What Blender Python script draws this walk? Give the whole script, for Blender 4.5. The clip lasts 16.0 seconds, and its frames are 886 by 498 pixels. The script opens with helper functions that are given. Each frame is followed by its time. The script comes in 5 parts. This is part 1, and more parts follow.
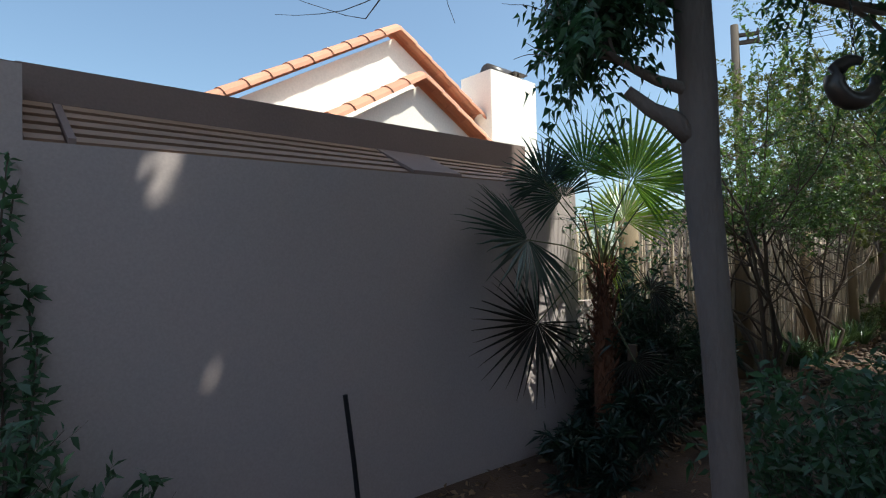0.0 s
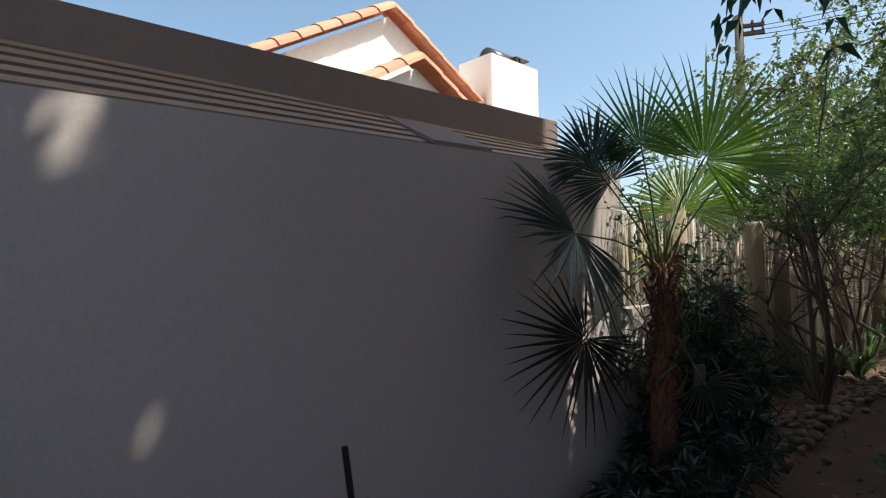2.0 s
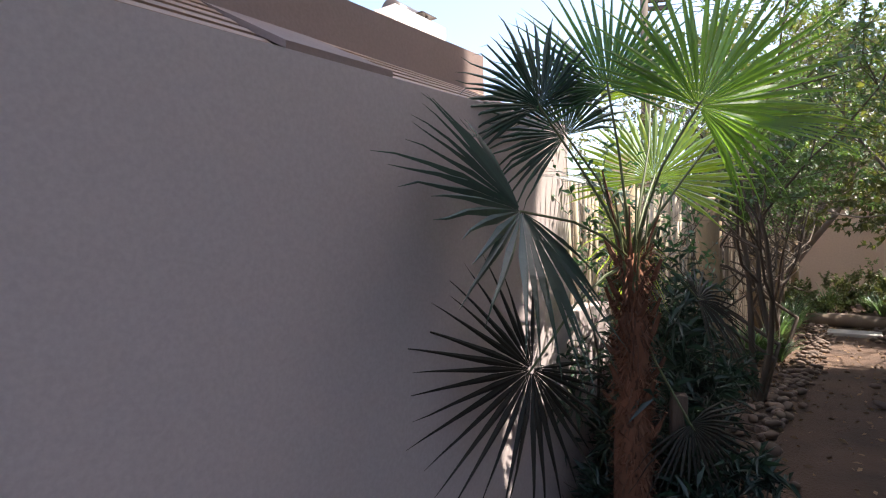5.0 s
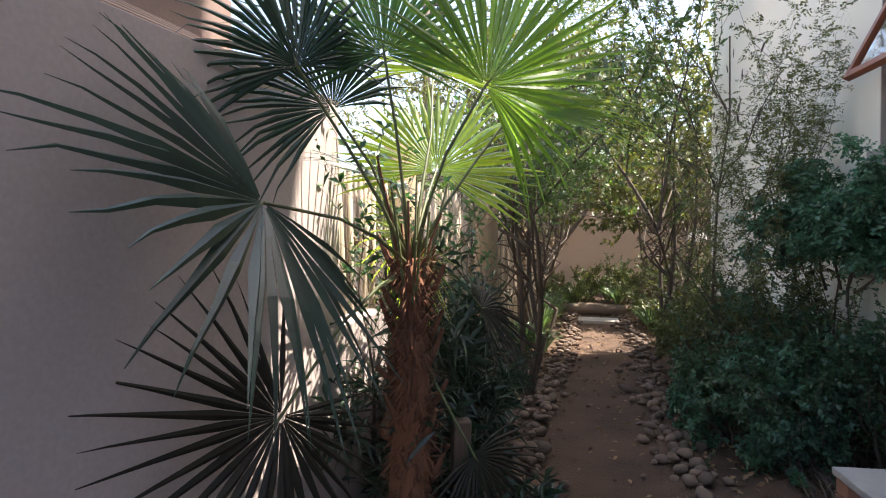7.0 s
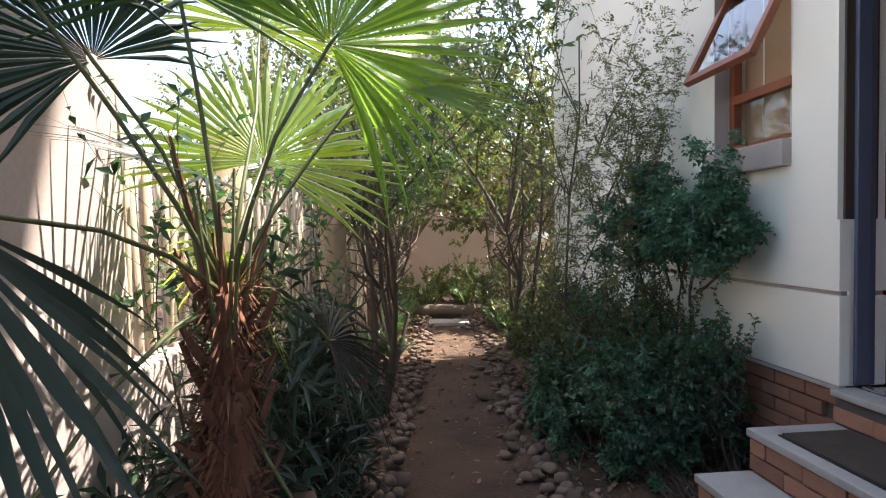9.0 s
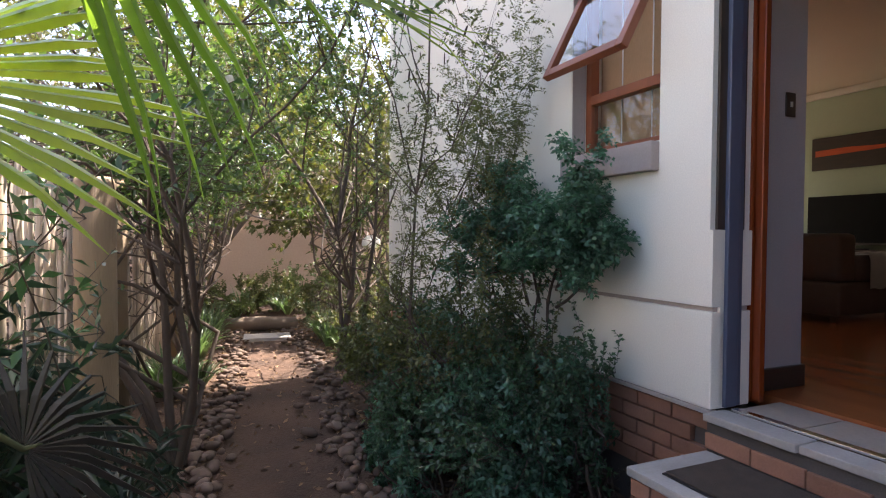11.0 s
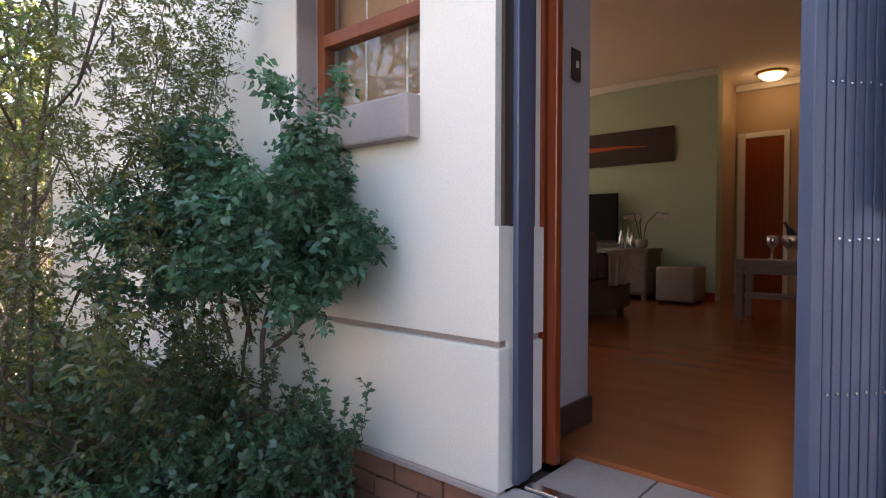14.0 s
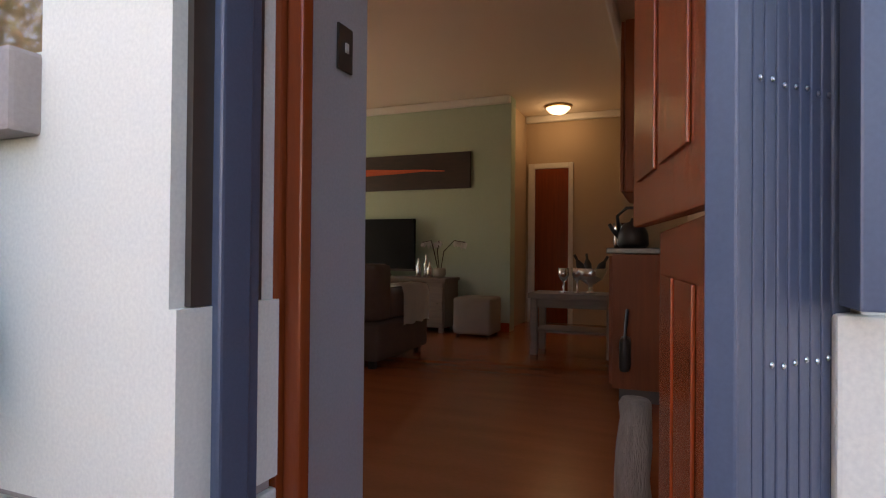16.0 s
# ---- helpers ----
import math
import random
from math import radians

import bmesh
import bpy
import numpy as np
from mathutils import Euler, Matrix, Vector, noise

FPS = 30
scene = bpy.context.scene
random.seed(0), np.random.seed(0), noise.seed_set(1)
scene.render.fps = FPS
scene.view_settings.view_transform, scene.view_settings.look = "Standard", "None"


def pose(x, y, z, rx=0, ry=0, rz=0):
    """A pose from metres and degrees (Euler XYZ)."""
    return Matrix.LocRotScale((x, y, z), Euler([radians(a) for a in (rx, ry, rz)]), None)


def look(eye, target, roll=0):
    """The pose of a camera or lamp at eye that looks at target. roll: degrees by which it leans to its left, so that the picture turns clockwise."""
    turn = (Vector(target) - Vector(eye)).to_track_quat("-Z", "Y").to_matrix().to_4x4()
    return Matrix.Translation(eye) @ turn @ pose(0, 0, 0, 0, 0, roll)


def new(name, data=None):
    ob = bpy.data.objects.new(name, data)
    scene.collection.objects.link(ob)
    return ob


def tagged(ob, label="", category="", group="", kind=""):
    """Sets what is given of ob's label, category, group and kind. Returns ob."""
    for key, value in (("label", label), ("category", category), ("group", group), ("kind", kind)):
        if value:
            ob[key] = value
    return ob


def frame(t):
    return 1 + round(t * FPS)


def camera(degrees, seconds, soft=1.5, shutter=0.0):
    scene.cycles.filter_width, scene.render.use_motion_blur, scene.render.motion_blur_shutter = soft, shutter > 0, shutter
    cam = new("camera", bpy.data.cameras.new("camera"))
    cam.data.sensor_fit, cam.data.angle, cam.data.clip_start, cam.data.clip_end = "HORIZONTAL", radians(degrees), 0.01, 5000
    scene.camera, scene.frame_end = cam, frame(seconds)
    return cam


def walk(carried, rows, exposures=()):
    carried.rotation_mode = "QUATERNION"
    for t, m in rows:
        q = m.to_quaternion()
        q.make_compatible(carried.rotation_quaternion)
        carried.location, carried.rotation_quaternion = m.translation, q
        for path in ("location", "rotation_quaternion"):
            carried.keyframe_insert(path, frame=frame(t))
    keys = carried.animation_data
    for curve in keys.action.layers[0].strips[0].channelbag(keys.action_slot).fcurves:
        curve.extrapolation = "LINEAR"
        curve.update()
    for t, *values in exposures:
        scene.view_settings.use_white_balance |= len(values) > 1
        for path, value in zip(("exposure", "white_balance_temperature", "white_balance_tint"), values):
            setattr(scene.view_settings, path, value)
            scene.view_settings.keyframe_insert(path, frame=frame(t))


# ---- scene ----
cam = camera(76.1, 16.0, soft=1.15)
PATH = [
    (0, (-0.248, -0.09, 1.196), (-1.726, 1.254, 1.285), -1.2),
    (0.5, (-0.439, 0.011, 1.2), (-1.916, 1.357, 1.284), -0.9),
    (1, (-0.642, 0.1, 1.208), (-2.119, 1.446, 1.289), -0.9),
    (1.5, (-0.798, 0.183, 1.21), (-2.264, 1.541, 1.289), -0.9),
    (2, (-0.951, 0.299, 1.227), (-2.398, 1.678, 1.303), -0.9),
    (2.5, (-1.087, 0.4, 1.215), (-2.516, 1.797, 1.285), -0.9),
    (3, (-1.27, 0.532, 1.22), (-2.681, 1.949, 1.279), -0.9),
    (3.2, (-1.341, 0.58, 1.222), (-2.734, 2.014, 1.278), -0.7),
    (5.3, (-1.689, 1.177, 1.323), (-2.801, 2.839, 1.276), -0.8),
    (5.5, (-1.729, 1.226, 1.33), (-2.768, 2.933, 1.271), -0.5),
    (6, (-1.762, 1.345, 1.324), (-2.626, 3.148, 1.26), -0.3),
    (6.5, (-1.764, 1.465, 1.333), (-2.448, 3.344, 1.274), -0.3),
    (7, (-1.781, 1.558, 1.329), (-2.31, 3.486, 1.273), -0.3),
    (7.5, (-1.822, 1.683, 1.33), (-2.224, 3.641, 1.275), -0.3),
    (8, (-1.866, 1.789, 1.34), (-2.12, 3.773, 1.287), -0.3),
    (8.5, (-1.879, 1.912, 1.343), (-1.988, 3.909, 1.288), -0.3),
    (8.7, (-1.869, 1.944, 1.353), (-1.932, 3.942, 1.294), -0.5),
    (10.8, (-1.895, 2.602, 1.372), (-1.361, 4.528, 1.311), 0.1),
    (11, (-1.881, 2.682, 1.357), (-1.265, 4.584, 1.309), 0.4),
    (11.5, (-1.805, 2.812, 1.369), (-1.056, 4.666, 1.316), 0.3),
    (12, (-1.711, 2.967, 1.396), (-0.822, 4.758, 1.341), 0.2),
    (12.5, (-1.644, 3.119, 1.381), (-0.617, 4.834, 1.329), 0.2),
    (13, (-1.518, 3.288, 1.369), (-0.38, 4.932, 1.317), 0.2),
    (13.5, (-1.376, 3.423, 1.379), (-0.14, 4.994, 1.329), 0.2),
    (14, (-1.227, 3.576, 1.362), (0.125, 5.049, 1.314), 0.1),
    (14.5, (-1.045, 3.742, 1.398), (0.422, 5.1, 1.346), 0.4),
    (15, (-0.876, 3.823, 1.434), (0.721, 5.027, 1.386), 0.5),
    (15.5, (-0.7, 3.881, 1.457), (0.991, 4.949, 1.443), 0.5),
    (16, (-0.557, 3.921, 1.481), (1.211, 4.855, 1.499), 0.5),
]
EXPOSURES = [(0.0, 0.45, 6150, -1), (3.2, 0.88, 6600, 3), (4.4, 1.5, 6500, 9), (5.5, 1.78, 6700, 12), (8.0, 2.0, 6950, 10), (11.0, 2.15, 6900, 18), (13.0, 2.7, 6850, 23), (14.5, 2.75, 6950, 17), (16.0, 2.75, 6950, 17)]
walk(cam, [(t, look(eye, target, roll)) for t, eye, target, roll in PATH], EXPOSURES)

# ---- world and sun ----
SUN = Vector((0.44, 0.24, 0.865)).normalized()
world = bpy.data.worlds.new("world")
scene.world = world
world.use_nodes = True
wn = world.node_tree.nodes
sky = wn.new("ShaderNodeTexSky")
sky.sky_type = "NISHITA"
sky.sun_disc = False
sky.sun_elevation = math.asin(SUN.z)
sky.sun_rotation = math.atan2(SUN.x, SUN.y)
sky.air_density, sky.dust_density, sky.ozone_density = 1.0, 2.2, 0.0
wn["Background"].inputs[1].default_value = 0.15
world.node_tree.links.new(sky.outputs[0], wn["Background"].inputs[0])
sun_data = bpy.data.lights.new("sun", "SUN")
sun_data.energy, sun_data.angle, sun_data.color = 5.0, radians(0.55), (1.0, 0.95, 0.86)
sun_ob = new("sun", sun_data)
sun_ob.matrix_world = look(SUN * 60, (0, 0, 0))


# ---- materials ----
def material(name, colour, rough=0.7, metal=0.0, second=None, scale=3.0, fine=40.0, bump=0.2, bump_size=0.004, mix=0.5, random=0.0, stretch=None, gloss=0.5, thin=None):
    """A surface with two scales of variation: broad stains towards a second colour, and fine grain with relief."""
    m = bpy.data.materials.new(name)
    m.use_nodes = True
    n, ln = m.node_tree.nodes, m.node_tree.links
    b = n["Principled BSDF"]
    b.inputs["Roughness"].default_value, b.inputs["Metallic"].default_value = rough, metal
    b.inputs["Specular IOR Level"].default_value = gloss
    second = second or tuple(c * 0.72 for c in colour)
    tc = n.new("ShaderNodeTexCoord")
    mp = n.new("ShaderNodeMapping")
    ln.new(tc.outputs["Object"], mp.inputs[0])
    if stretch:
        mp.inputs["Scale"].default_value = stretch
    broad, grain = n.new("ShaderNodeTexNoise"), n.new("ShaderNodeTexNoise")
    broad.inputs["Scale"].default_value, broad.inputs["Detail"].default_value = scale, 5
    grain.inputs["Scale"].default_value, grain.inputs["Detail"].default_value = fine, 4
    ln.new(mp.outputs[0], broad.inputs[0]), ln.new(mp.outputs[0], grain.inputs[0])
    ramp = n.new("ShaderNodeMapRange")
    ramp.inputs[1].default_value, ramp.inputs[2].default_value, ramp.inputs[4].default_value = 0.35, 0.7, mix
    ln.new(broad.outputs[0], ramp.inputs[0])
    mixer = n.new("ShaderNodeMix")
    mixer.data_type = "RGBA"
    mixer.inputs[6].default_value, mixer.inputs[7].default_value = (*colour, 1), (*second, 1)
    ln.new(ramp.outputs[0], mixer.inputs[0])
    hsv = n.new("ShaderNodeHueSaturation")
    ln.new(mixer.outputs[2], hsv.inputs["Color"])
    grade = n.new("ShaderNodeMapRange")
    grade.inputs[1].default_value, grade.inputs[2].default_value = 0.3, 0.7
    grade.inputs[3].default_value, grade.inputs[4].default_value = 0.94, 1.05
    ln.new(grain.outputs[0], grade.inputs[0])
    value = grade.outputs[0]
    if random:
        info = n.new("ShaderNodeObjectInfo") if random > 0 else n.new("ShaderNodeNewGeometry")
        vary = n.new("ShaderNodeMapRange")
        vary.inputs[3].default_value, vary.inputs[4].default_value = 1 - abs(random), 1 + abs(random)
        ln.new(info.outputs["Random"] if random > 0 else info.outputs["Random Per Island"], vary.inputs[0])
        times = n.new("ShaderNodeMath")
        times.operation = "MULTIPLY"
        ln.new(grade.outputs[0], times.inputs[0]), ln.new(vary.outputs[0], times.inputs[1])
        value = times.outputs[0]
    ln.new(value, hsv.inputs["Value"])
    ln.new(hsv.outputs[0], b.inputs["Base Color"])
    if bump:
        bp = n.new("ShaderNodeBump")
        bp.inputs["Strength"].default_value, bp.inputs["Distance"].default_value = bump, bump_size
        ln.new(grain.outputs[0], bp.inputs["Height"])
        ln.new(bp.outputs[0], b.inputs["Normal"])
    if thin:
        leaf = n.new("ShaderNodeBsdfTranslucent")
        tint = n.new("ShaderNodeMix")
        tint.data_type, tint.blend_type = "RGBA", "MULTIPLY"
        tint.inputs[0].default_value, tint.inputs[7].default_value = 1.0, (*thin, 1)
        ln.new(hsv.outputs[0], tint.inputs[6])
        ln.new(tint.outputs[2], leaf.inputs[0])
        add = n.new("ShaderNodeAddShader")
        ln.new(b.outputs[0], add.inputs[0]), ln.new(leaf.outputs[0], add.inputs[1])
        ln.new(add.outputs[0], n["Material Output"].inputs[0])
    return m


def glass(name, tint=(1, 1, 1)):
    m = bpy.data.materials.new(name)
    m.use_nodes = True
    b = m.node_tree.nodes["Principled BSDF"]
    b.inputs["Base Color"].default_value = (*tint, 1)
    b.inputs["Roughness"].default_value, b.inputs["Transmission Weight"].default_value, b.inputs["IOR"].default_value = 0.02, 1.0, 1.5
    return m


def glow(name, colour, strength):
    m = bpy.data.materials.new(name)
    m.use_nodes = True
    b = m.node_tree.nodes["Principled BSDF"]
    b.inputs["Base Color"].default_value = (*colour, 1)
    b.inputs["Emission Color"].default_value, b.inputs["Emission Strength"].default_value = (*colour, 1), strength
    return m


GARDEN_PLASTER = material("garden_plaster", (0.45, 0.365, 0.345), 0.9, second=(0.43, 0.355, 0.345), scale=1.6, fine=90, bump=0.12, bump_size=0.002, mix=0.8)
COPING = material("coping_paint", (0.24, 0.165, 0.145), 0.85, second=(0.19, 0.135, 0.12), scale=2, fine=80, bump=0.25)
SLAT_WOOD = material("slat_wood", (0.34, 0.21, 0.14), 0.6, second=(0.22, 0.125, 0.08), scale=3, fine=60, stretch=(8, 0.6, 8))
CREAM = material("cream_plaster", (0.79, 0.76, 0.67), 0.88, second=(0.72, 0.69, 0.61), scale=1.3, fine=140, bump=0.1, bump_size=0.0015, mix=0.6)
TAUPE = material("taupe_plaster", (0.40, 0.34, 0.31), 0.85, second=(0.33, 0.28, 0.26), scale=2.5, fine=120, bump=0.3)
FAR_PLASTER = material("far_plaster", (0.88, 0.80, 0.72), 0.9, second=(0.82, 0.74, 0.67), scale=0.8, fine=30, bump=0.1)
PINK_PLASTER = material("pink_plaster", (0.62, 0.47, 0.37), 0.9, second=(0.54, 0.40, 0.31), scale=0.7, fine=30, bump=0.2)
TILE_CLAY = material("roof_clay", (0.62, 0.29, 0.18), 0.8, second=(0.50, 0.23, 0.14), scale=2.5, fine=40, random=0.14)
SOIL = material("soil", (0.105, 0.059, 0.037), 0.95, second=(0.05, 0.029, 0.02), scale=2.2, fine=55, bump=0.8, bump_size=0.02, mix=0.9)
STONE = material("river_stone", (0.15, 0.10, 0.075), 0.85, second=(0.09, 0.063, 0.05), scale=9, fine=80, random=0.35, bump=0.4)
BRICK = material("brick", (0.34, 0.16, 0.10), 0.9, second=(0.24, 0.12, 0.08), scale=8, fine=110, random=0.22, bump=0.5)
MORTAR = material("mortar", (0.11, 0.095, 0.085), 0.95, second=(0.07, 0.06, 0.055), scale=6, fine=120, bump=0.6)
SLAB = material("step_slab", (0.42, 0.39, 0.36), 0.8, second=(0.27, 0.245, 0.22), scale=6, fine=90, bump=0.4)
GREY_TILE = material("grey_tile", (0.40, 0.345, 0.29), 0.55, second=(0.28, 0.24, 0.205), scale=6, fine=60, random=0.08)
STEEL_BLUE = material("painted_steel", (0.085, 0.105, 0.16), 0.42, 0.0, second=(0.07, 0.085, 0.13), scale=4, fine=160, bump=0.06, gloss=0.6)
CHROME = material("bright_metal", (0.75, 0.75, 0.76), 0.22, 1.0, second=(0.6, 0.6, 0.62), scale=20, fine=200, bump=0.05)
BRASS = material("brass", (0.75, 0.52, 0.20), 0.28, 1.0, second=(0.6, 0.4, 0.15), scale=20, fine=200, bump=0.05)
VARNISH = material("varnished_wood", (0.26, 0.047, 0.011), 0.27, second=(0.15, 0.027, 0.007), scale=3, fine=50, stretch=(14, 14, 0.7), bump=0.08)
WINDOW_WOOD = material("window_wood", (0.26, 0.075, 0.03), 0.4, second=(0.17, 0.05, 0.022), scale=4, fine=60, stretch=(6, 6, 2), bump=0.1)
GREY_WALL = material("indoor_grey_wall", (0.50, 0.49, 0.50), 0.8, second=(0.46, 0.45, 0.46), scale=1.5, fine=120, bump=0.1)
SAGE = material("sage_wall", (0.47, 0.56, 0.43), 0.85, second=(0.44, 0.53, 0.40), scale=1.2, fine=120, bump=0.08)
WARM_WALL = material("warm_indoor_wall", (0.54, 0.41, 0.28), 0.85, second=(0.49, 0.37, 0.25), scale=1.2, fine=120, bump=0.08)
CEILING_WHITE = material("ceiling_paint", (0.82, 0.72, 0.60), 0.9, second=(0.78, 0.68, 0.56), scale=1.2, fine=90, bump=0.08)
WHITE_PAINT = material("white_paint", (0.78, 0.75, 0.70), 0.5, second=(0.72, 0.69, 0.64), scale=3, fine=80, bump=0.05)
FLOOR_WOOD = material("laminate_floor", (0.29, 0.088, 0.03), 0.25, second=(0.21, 0.06, 0.02), scale=1.5, fine=30, stretch=(6, 1, 1), bump=0.05, random=0.12)
BLACK = material("black_plastic", (0.010, 0.010, 0.012), 0.4, second=(0.02, 0.02, 0.022), scale=4, fine=60, bump=0.02)
SCREEN = material("dark_screen", (0.006, 0.006, 0.007), 0.5, second=(0.01, 0.01, 0.011), scale=4, fine=60, bump=0, gloss=0.12)
BROWN_PLATE = material("brown_plate", (0.06, 0.045, 0.035), 0.35, second=(0.05, 0.035, 0.03), scale=8, fine=60, bump=0.02)
GREY_WOOD = material("limed_wood", (0.24, 0.19, 0.15), 0.6, second=(0.16, 0.125, 0.10), scale=4, fine=50, stretch=(8, 1.2, 8), bump=0.15)
PALE_FABRIC = material("pale_fabric", (0.29, 0.245, 0.205), 0.95, second=(0.24, 0.20, 0.17), scale=7, fine=220, bump=0.4)
WHITE_FABRIC = material("white_fabric", (0.74, 0.72, 0.70), 0.95, second=(0.66, 0.64, 0.62), scale=6, fine=200, bump=0.4)
DARK_FABRIC = material("dark_fabric", (0.13, 0.10, 0.085), 0.95, second=(0.09, 0.07, 0.06), scale=6, fine=220, bump=0.4)
DARK_STONE = material("counter_stone", (0.05, 0.04, 0.035), 0.25, second=(0.09, 0.07, 0.06), scale=60, fine=200, bump=0.02)
MAT_FIBRE = material("mat_fibre", (0.085, 0.06, 0.045), 1.0, second=(0.05, 0.037, 0.03), scale=20, fine=260, bump=0.9, bump_size=0.01)
BARK = material("grey_bark", (0.20, 0.16, 0.14), 0.9, second=(0.12, 0.10, 0.085), scale=5, fine=45, stretch=(2, 2, 0.5), bump=0.7, bump_size=0.01)
DARK_BARK = material("dark_bark", (0.10, 0.075, 0.058), 0.9, second=(0.06, 0.045, 0.035), scale=9, fine=60, stretch=(2, 2, 0.5), bump=0.6)
PALM_FIBRE = material("palm_fibre", (0.15, 0.062, 0.034), 1.0, second=(0.07, 0.034, 0.022), scale=7, fine=60, bump=0.8, random=-0.4, stretch=(1, 1, 0.4))
REED = material("fence_lath", (0.44, 0.36, 0.28), 0.85, second=(0.28, 0.22, 0.165), scale=5, fine=60, stretch=(4, 4, 0.4), random=0.25, bump=0.4)
POST_DARK = material("dark_post_wood", (0.11, 0.07, 0.05), 0.9, second=(0.06, 0.04, 0.03), scale=5, fine=60, stretch=(3, 3, 0.4), bump=0.5)
POST_WOOD = material("post_wood", (0.26, 0.19, 0.12), 0.9, second=(0.17, 0.12, 0.08), scale=5, fine=60, stretch=(3, 3, 0.4), bump=0.5)
SILVER_WOOD = material("silvered_wood", (0.30, 0.25, 0.21), 0.9, second=(0.13, 0.105, 0.09), scale=14, fine=70, stretch=(3, 3, 0.5), bump=0.9, bump_size=0.012)
CABINET_WOOD = material("cabinet_wood", (0.22, 0.06, 0.018), 0.5, second=(0.14, 0.036, 0.011), scale=3, fine=50, stretch=(14, 14, 0.7), bump=0.08, gloss=0.3)
LOG_WOOD = material("log_wood", (0.22, 0.16, 0.12), 0.95, second=(0.13, 0.10, 0.08), scale=4, fine=50, bump=0.7)
# one palm leaf in sunlit, half-lit and shaded copies: light put into colour
SUNLIT_FROND = material("sunlit_palm_leaf", (0.026, 0.055, 0.022), 0.36, second=(0.018, 0.042, 0.022), scale=6, fine=60, bump=0.15, random=-0.22, gloss=0.5, thin=(12.0, 7.4, 1.3))
# less transmission and darker base from here on stand in for shade
HALF_LIT_FROND = material("half_lit_palm_leaf", (0.022, 0.048, 0.02), 0.36, second=(0.015, 0.035, 0.018), scale=5, fine=60, bump=0.15, random=-0.3, gloss=0.5, thin=(6.0, 4.6, 0.9))
SHADED_TOP_FROND = material("shaded_upright_palm_leaf", (0.016, 0.036, 0.018), 0.38, second=(0.012, 0.028, 0.018), scale=6, fine=60, bump=0.15, random=-0.25, gloss=0.5, thin=(3.0, 3.2, 0.9))
SHADED_FROND = material("shaded_palm_leaf", (0.014, 0.03, 0.022), 0.4, second=(0.010, 0.022, 0.016), scale=6, fine=60, bump=0.15, random=-0.3, gloss=0.5, thin=(0.8, 0.9, 0.5))
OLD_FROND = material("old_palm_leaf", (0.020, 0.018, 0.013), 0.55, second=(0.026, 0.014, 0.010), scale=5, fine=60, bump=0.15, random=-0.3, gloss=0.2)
LEAF_DARK = material("dark_leaf", (0.035, 0.075, 0.038), 0.45, second=(0.025, 0.055, 0.028), scale=5, fine=60, bump=0.1, random=-0.35, thin=(0.6, 0.75, 0.35))
LEAF_BLUE = material("blue_green_leaf", (0.04, 0.095, 0.06), 0.4, second=(0.03, 0.07, 0.045), scale=5, fine=60, bump=0.1, random=-0.3, thin=(0.8, 1.1, 0.7))
LEAF_OLIVE = material("olive_leaf", (0.056, 0.066, 0.024), 0.5, second=(0.042, 0.054, 0.02), scale=4, fine=60, bump=0.1, random=-0.3, thin=(1.15, 1.05, 0.42))
LEAF_MID = material("mid_green_leaf", (0.042, 0.072, 0.027), 0.48, second=(0.028, 0.05, 0.02), scale=4, fine=60, bump=0.1, random=-0.3, thin=(1.3, 1.35, 0.5))
LEAF_LIGHT = material("light_leaf", (0.058, 0.078, 0.03), 0.5, second=(0.05, 0.072, 0.028), scale=3, fine=60, bump=0.1, random=-0.3, thin=(1.1, 1.1, 0.5))
POD = material("seed_pod", (0.06, 0.035, 0.022), 0.6, second=(0.035, 0.022, 0.015), scale=12, fine=80)
LEAF_DRY = material("dry_leaf", (0.24, 0.15, 0.085), 0.9, second=(0.15, 0.09, 0.05), scale=9, fine=60, bump=0.2, random=-0.4)
STRAP_LEAF = material("strap_leaf", (0.055, 0.088, 0.042), 0.36, second=(0.04, 0.066, 0.032), scale=5, fine=60, bump=0.1, random=-0.3, thin=(0.8, 0.9, 0.45))
LAMP_GLASS = glow("lamp_glass", (1.0, 0.70, 0.36), 0.45)
ART_DARK = material("print_dark", (0.035, 0.022, 0.018), 0.5, second=(0.06, 0.03, 0.022), scale=6, fine=40, stretch=(1, 1, 5), bump=0)
ART_ORANGE = material("print_orange", (0.62, 0.10, 0.02), 0.5, second=(0.40, 0.05, 0.015), scale=5, fine=40, stretch=(1, 1, 6), bump=0)
PANE = glass("window_glass", (0.93, 0.96, 0.95))
CURTAIN = material("blind_fabric", (0.46, 0.27, 0.14), 0.9, second=(0.40, 0.23, 0.12), scale=2, fine=120, stretch=(1, 1, 0.3), bump=0.1)
POT = material("white_pot", (0.75, 0.74, 0.72), 0.6, second=(0.6, 0.59, 0.56), scale=8, fine=70)
TERRACOTTA = material("terracotta_pot", (0.42, 0.16, 0.085), 0.8, second=(0.33, 0.12, 0.065), scale=8, fine=70)


# ---- mesh helpers ----
def mesh_of(name, bm, mat, smooth=False):
    me = bpy.data.meshes.new(name)
    bm.to_mesh(me)
    bm.free()
    me.materials.append(mat)
    if smooth:
        me.polygons.foreach_set("use_smooth", [True] * len(me.polygons))
    return me


def part(name, bm, mat, parent, label="", smooth=False):
    ob = new(name, mesh_of(name, bm, mat, smooth))
    ob.parent = parent
    return tagged(ob, label)


def thing(name, label, category, m=None, group="", kind=""):
    ob = new(name)
    ob.empty_display_size = 0.1
    ob.matrix_world = m or Matrix()
    return tagged(ob, label, category, group, kind)


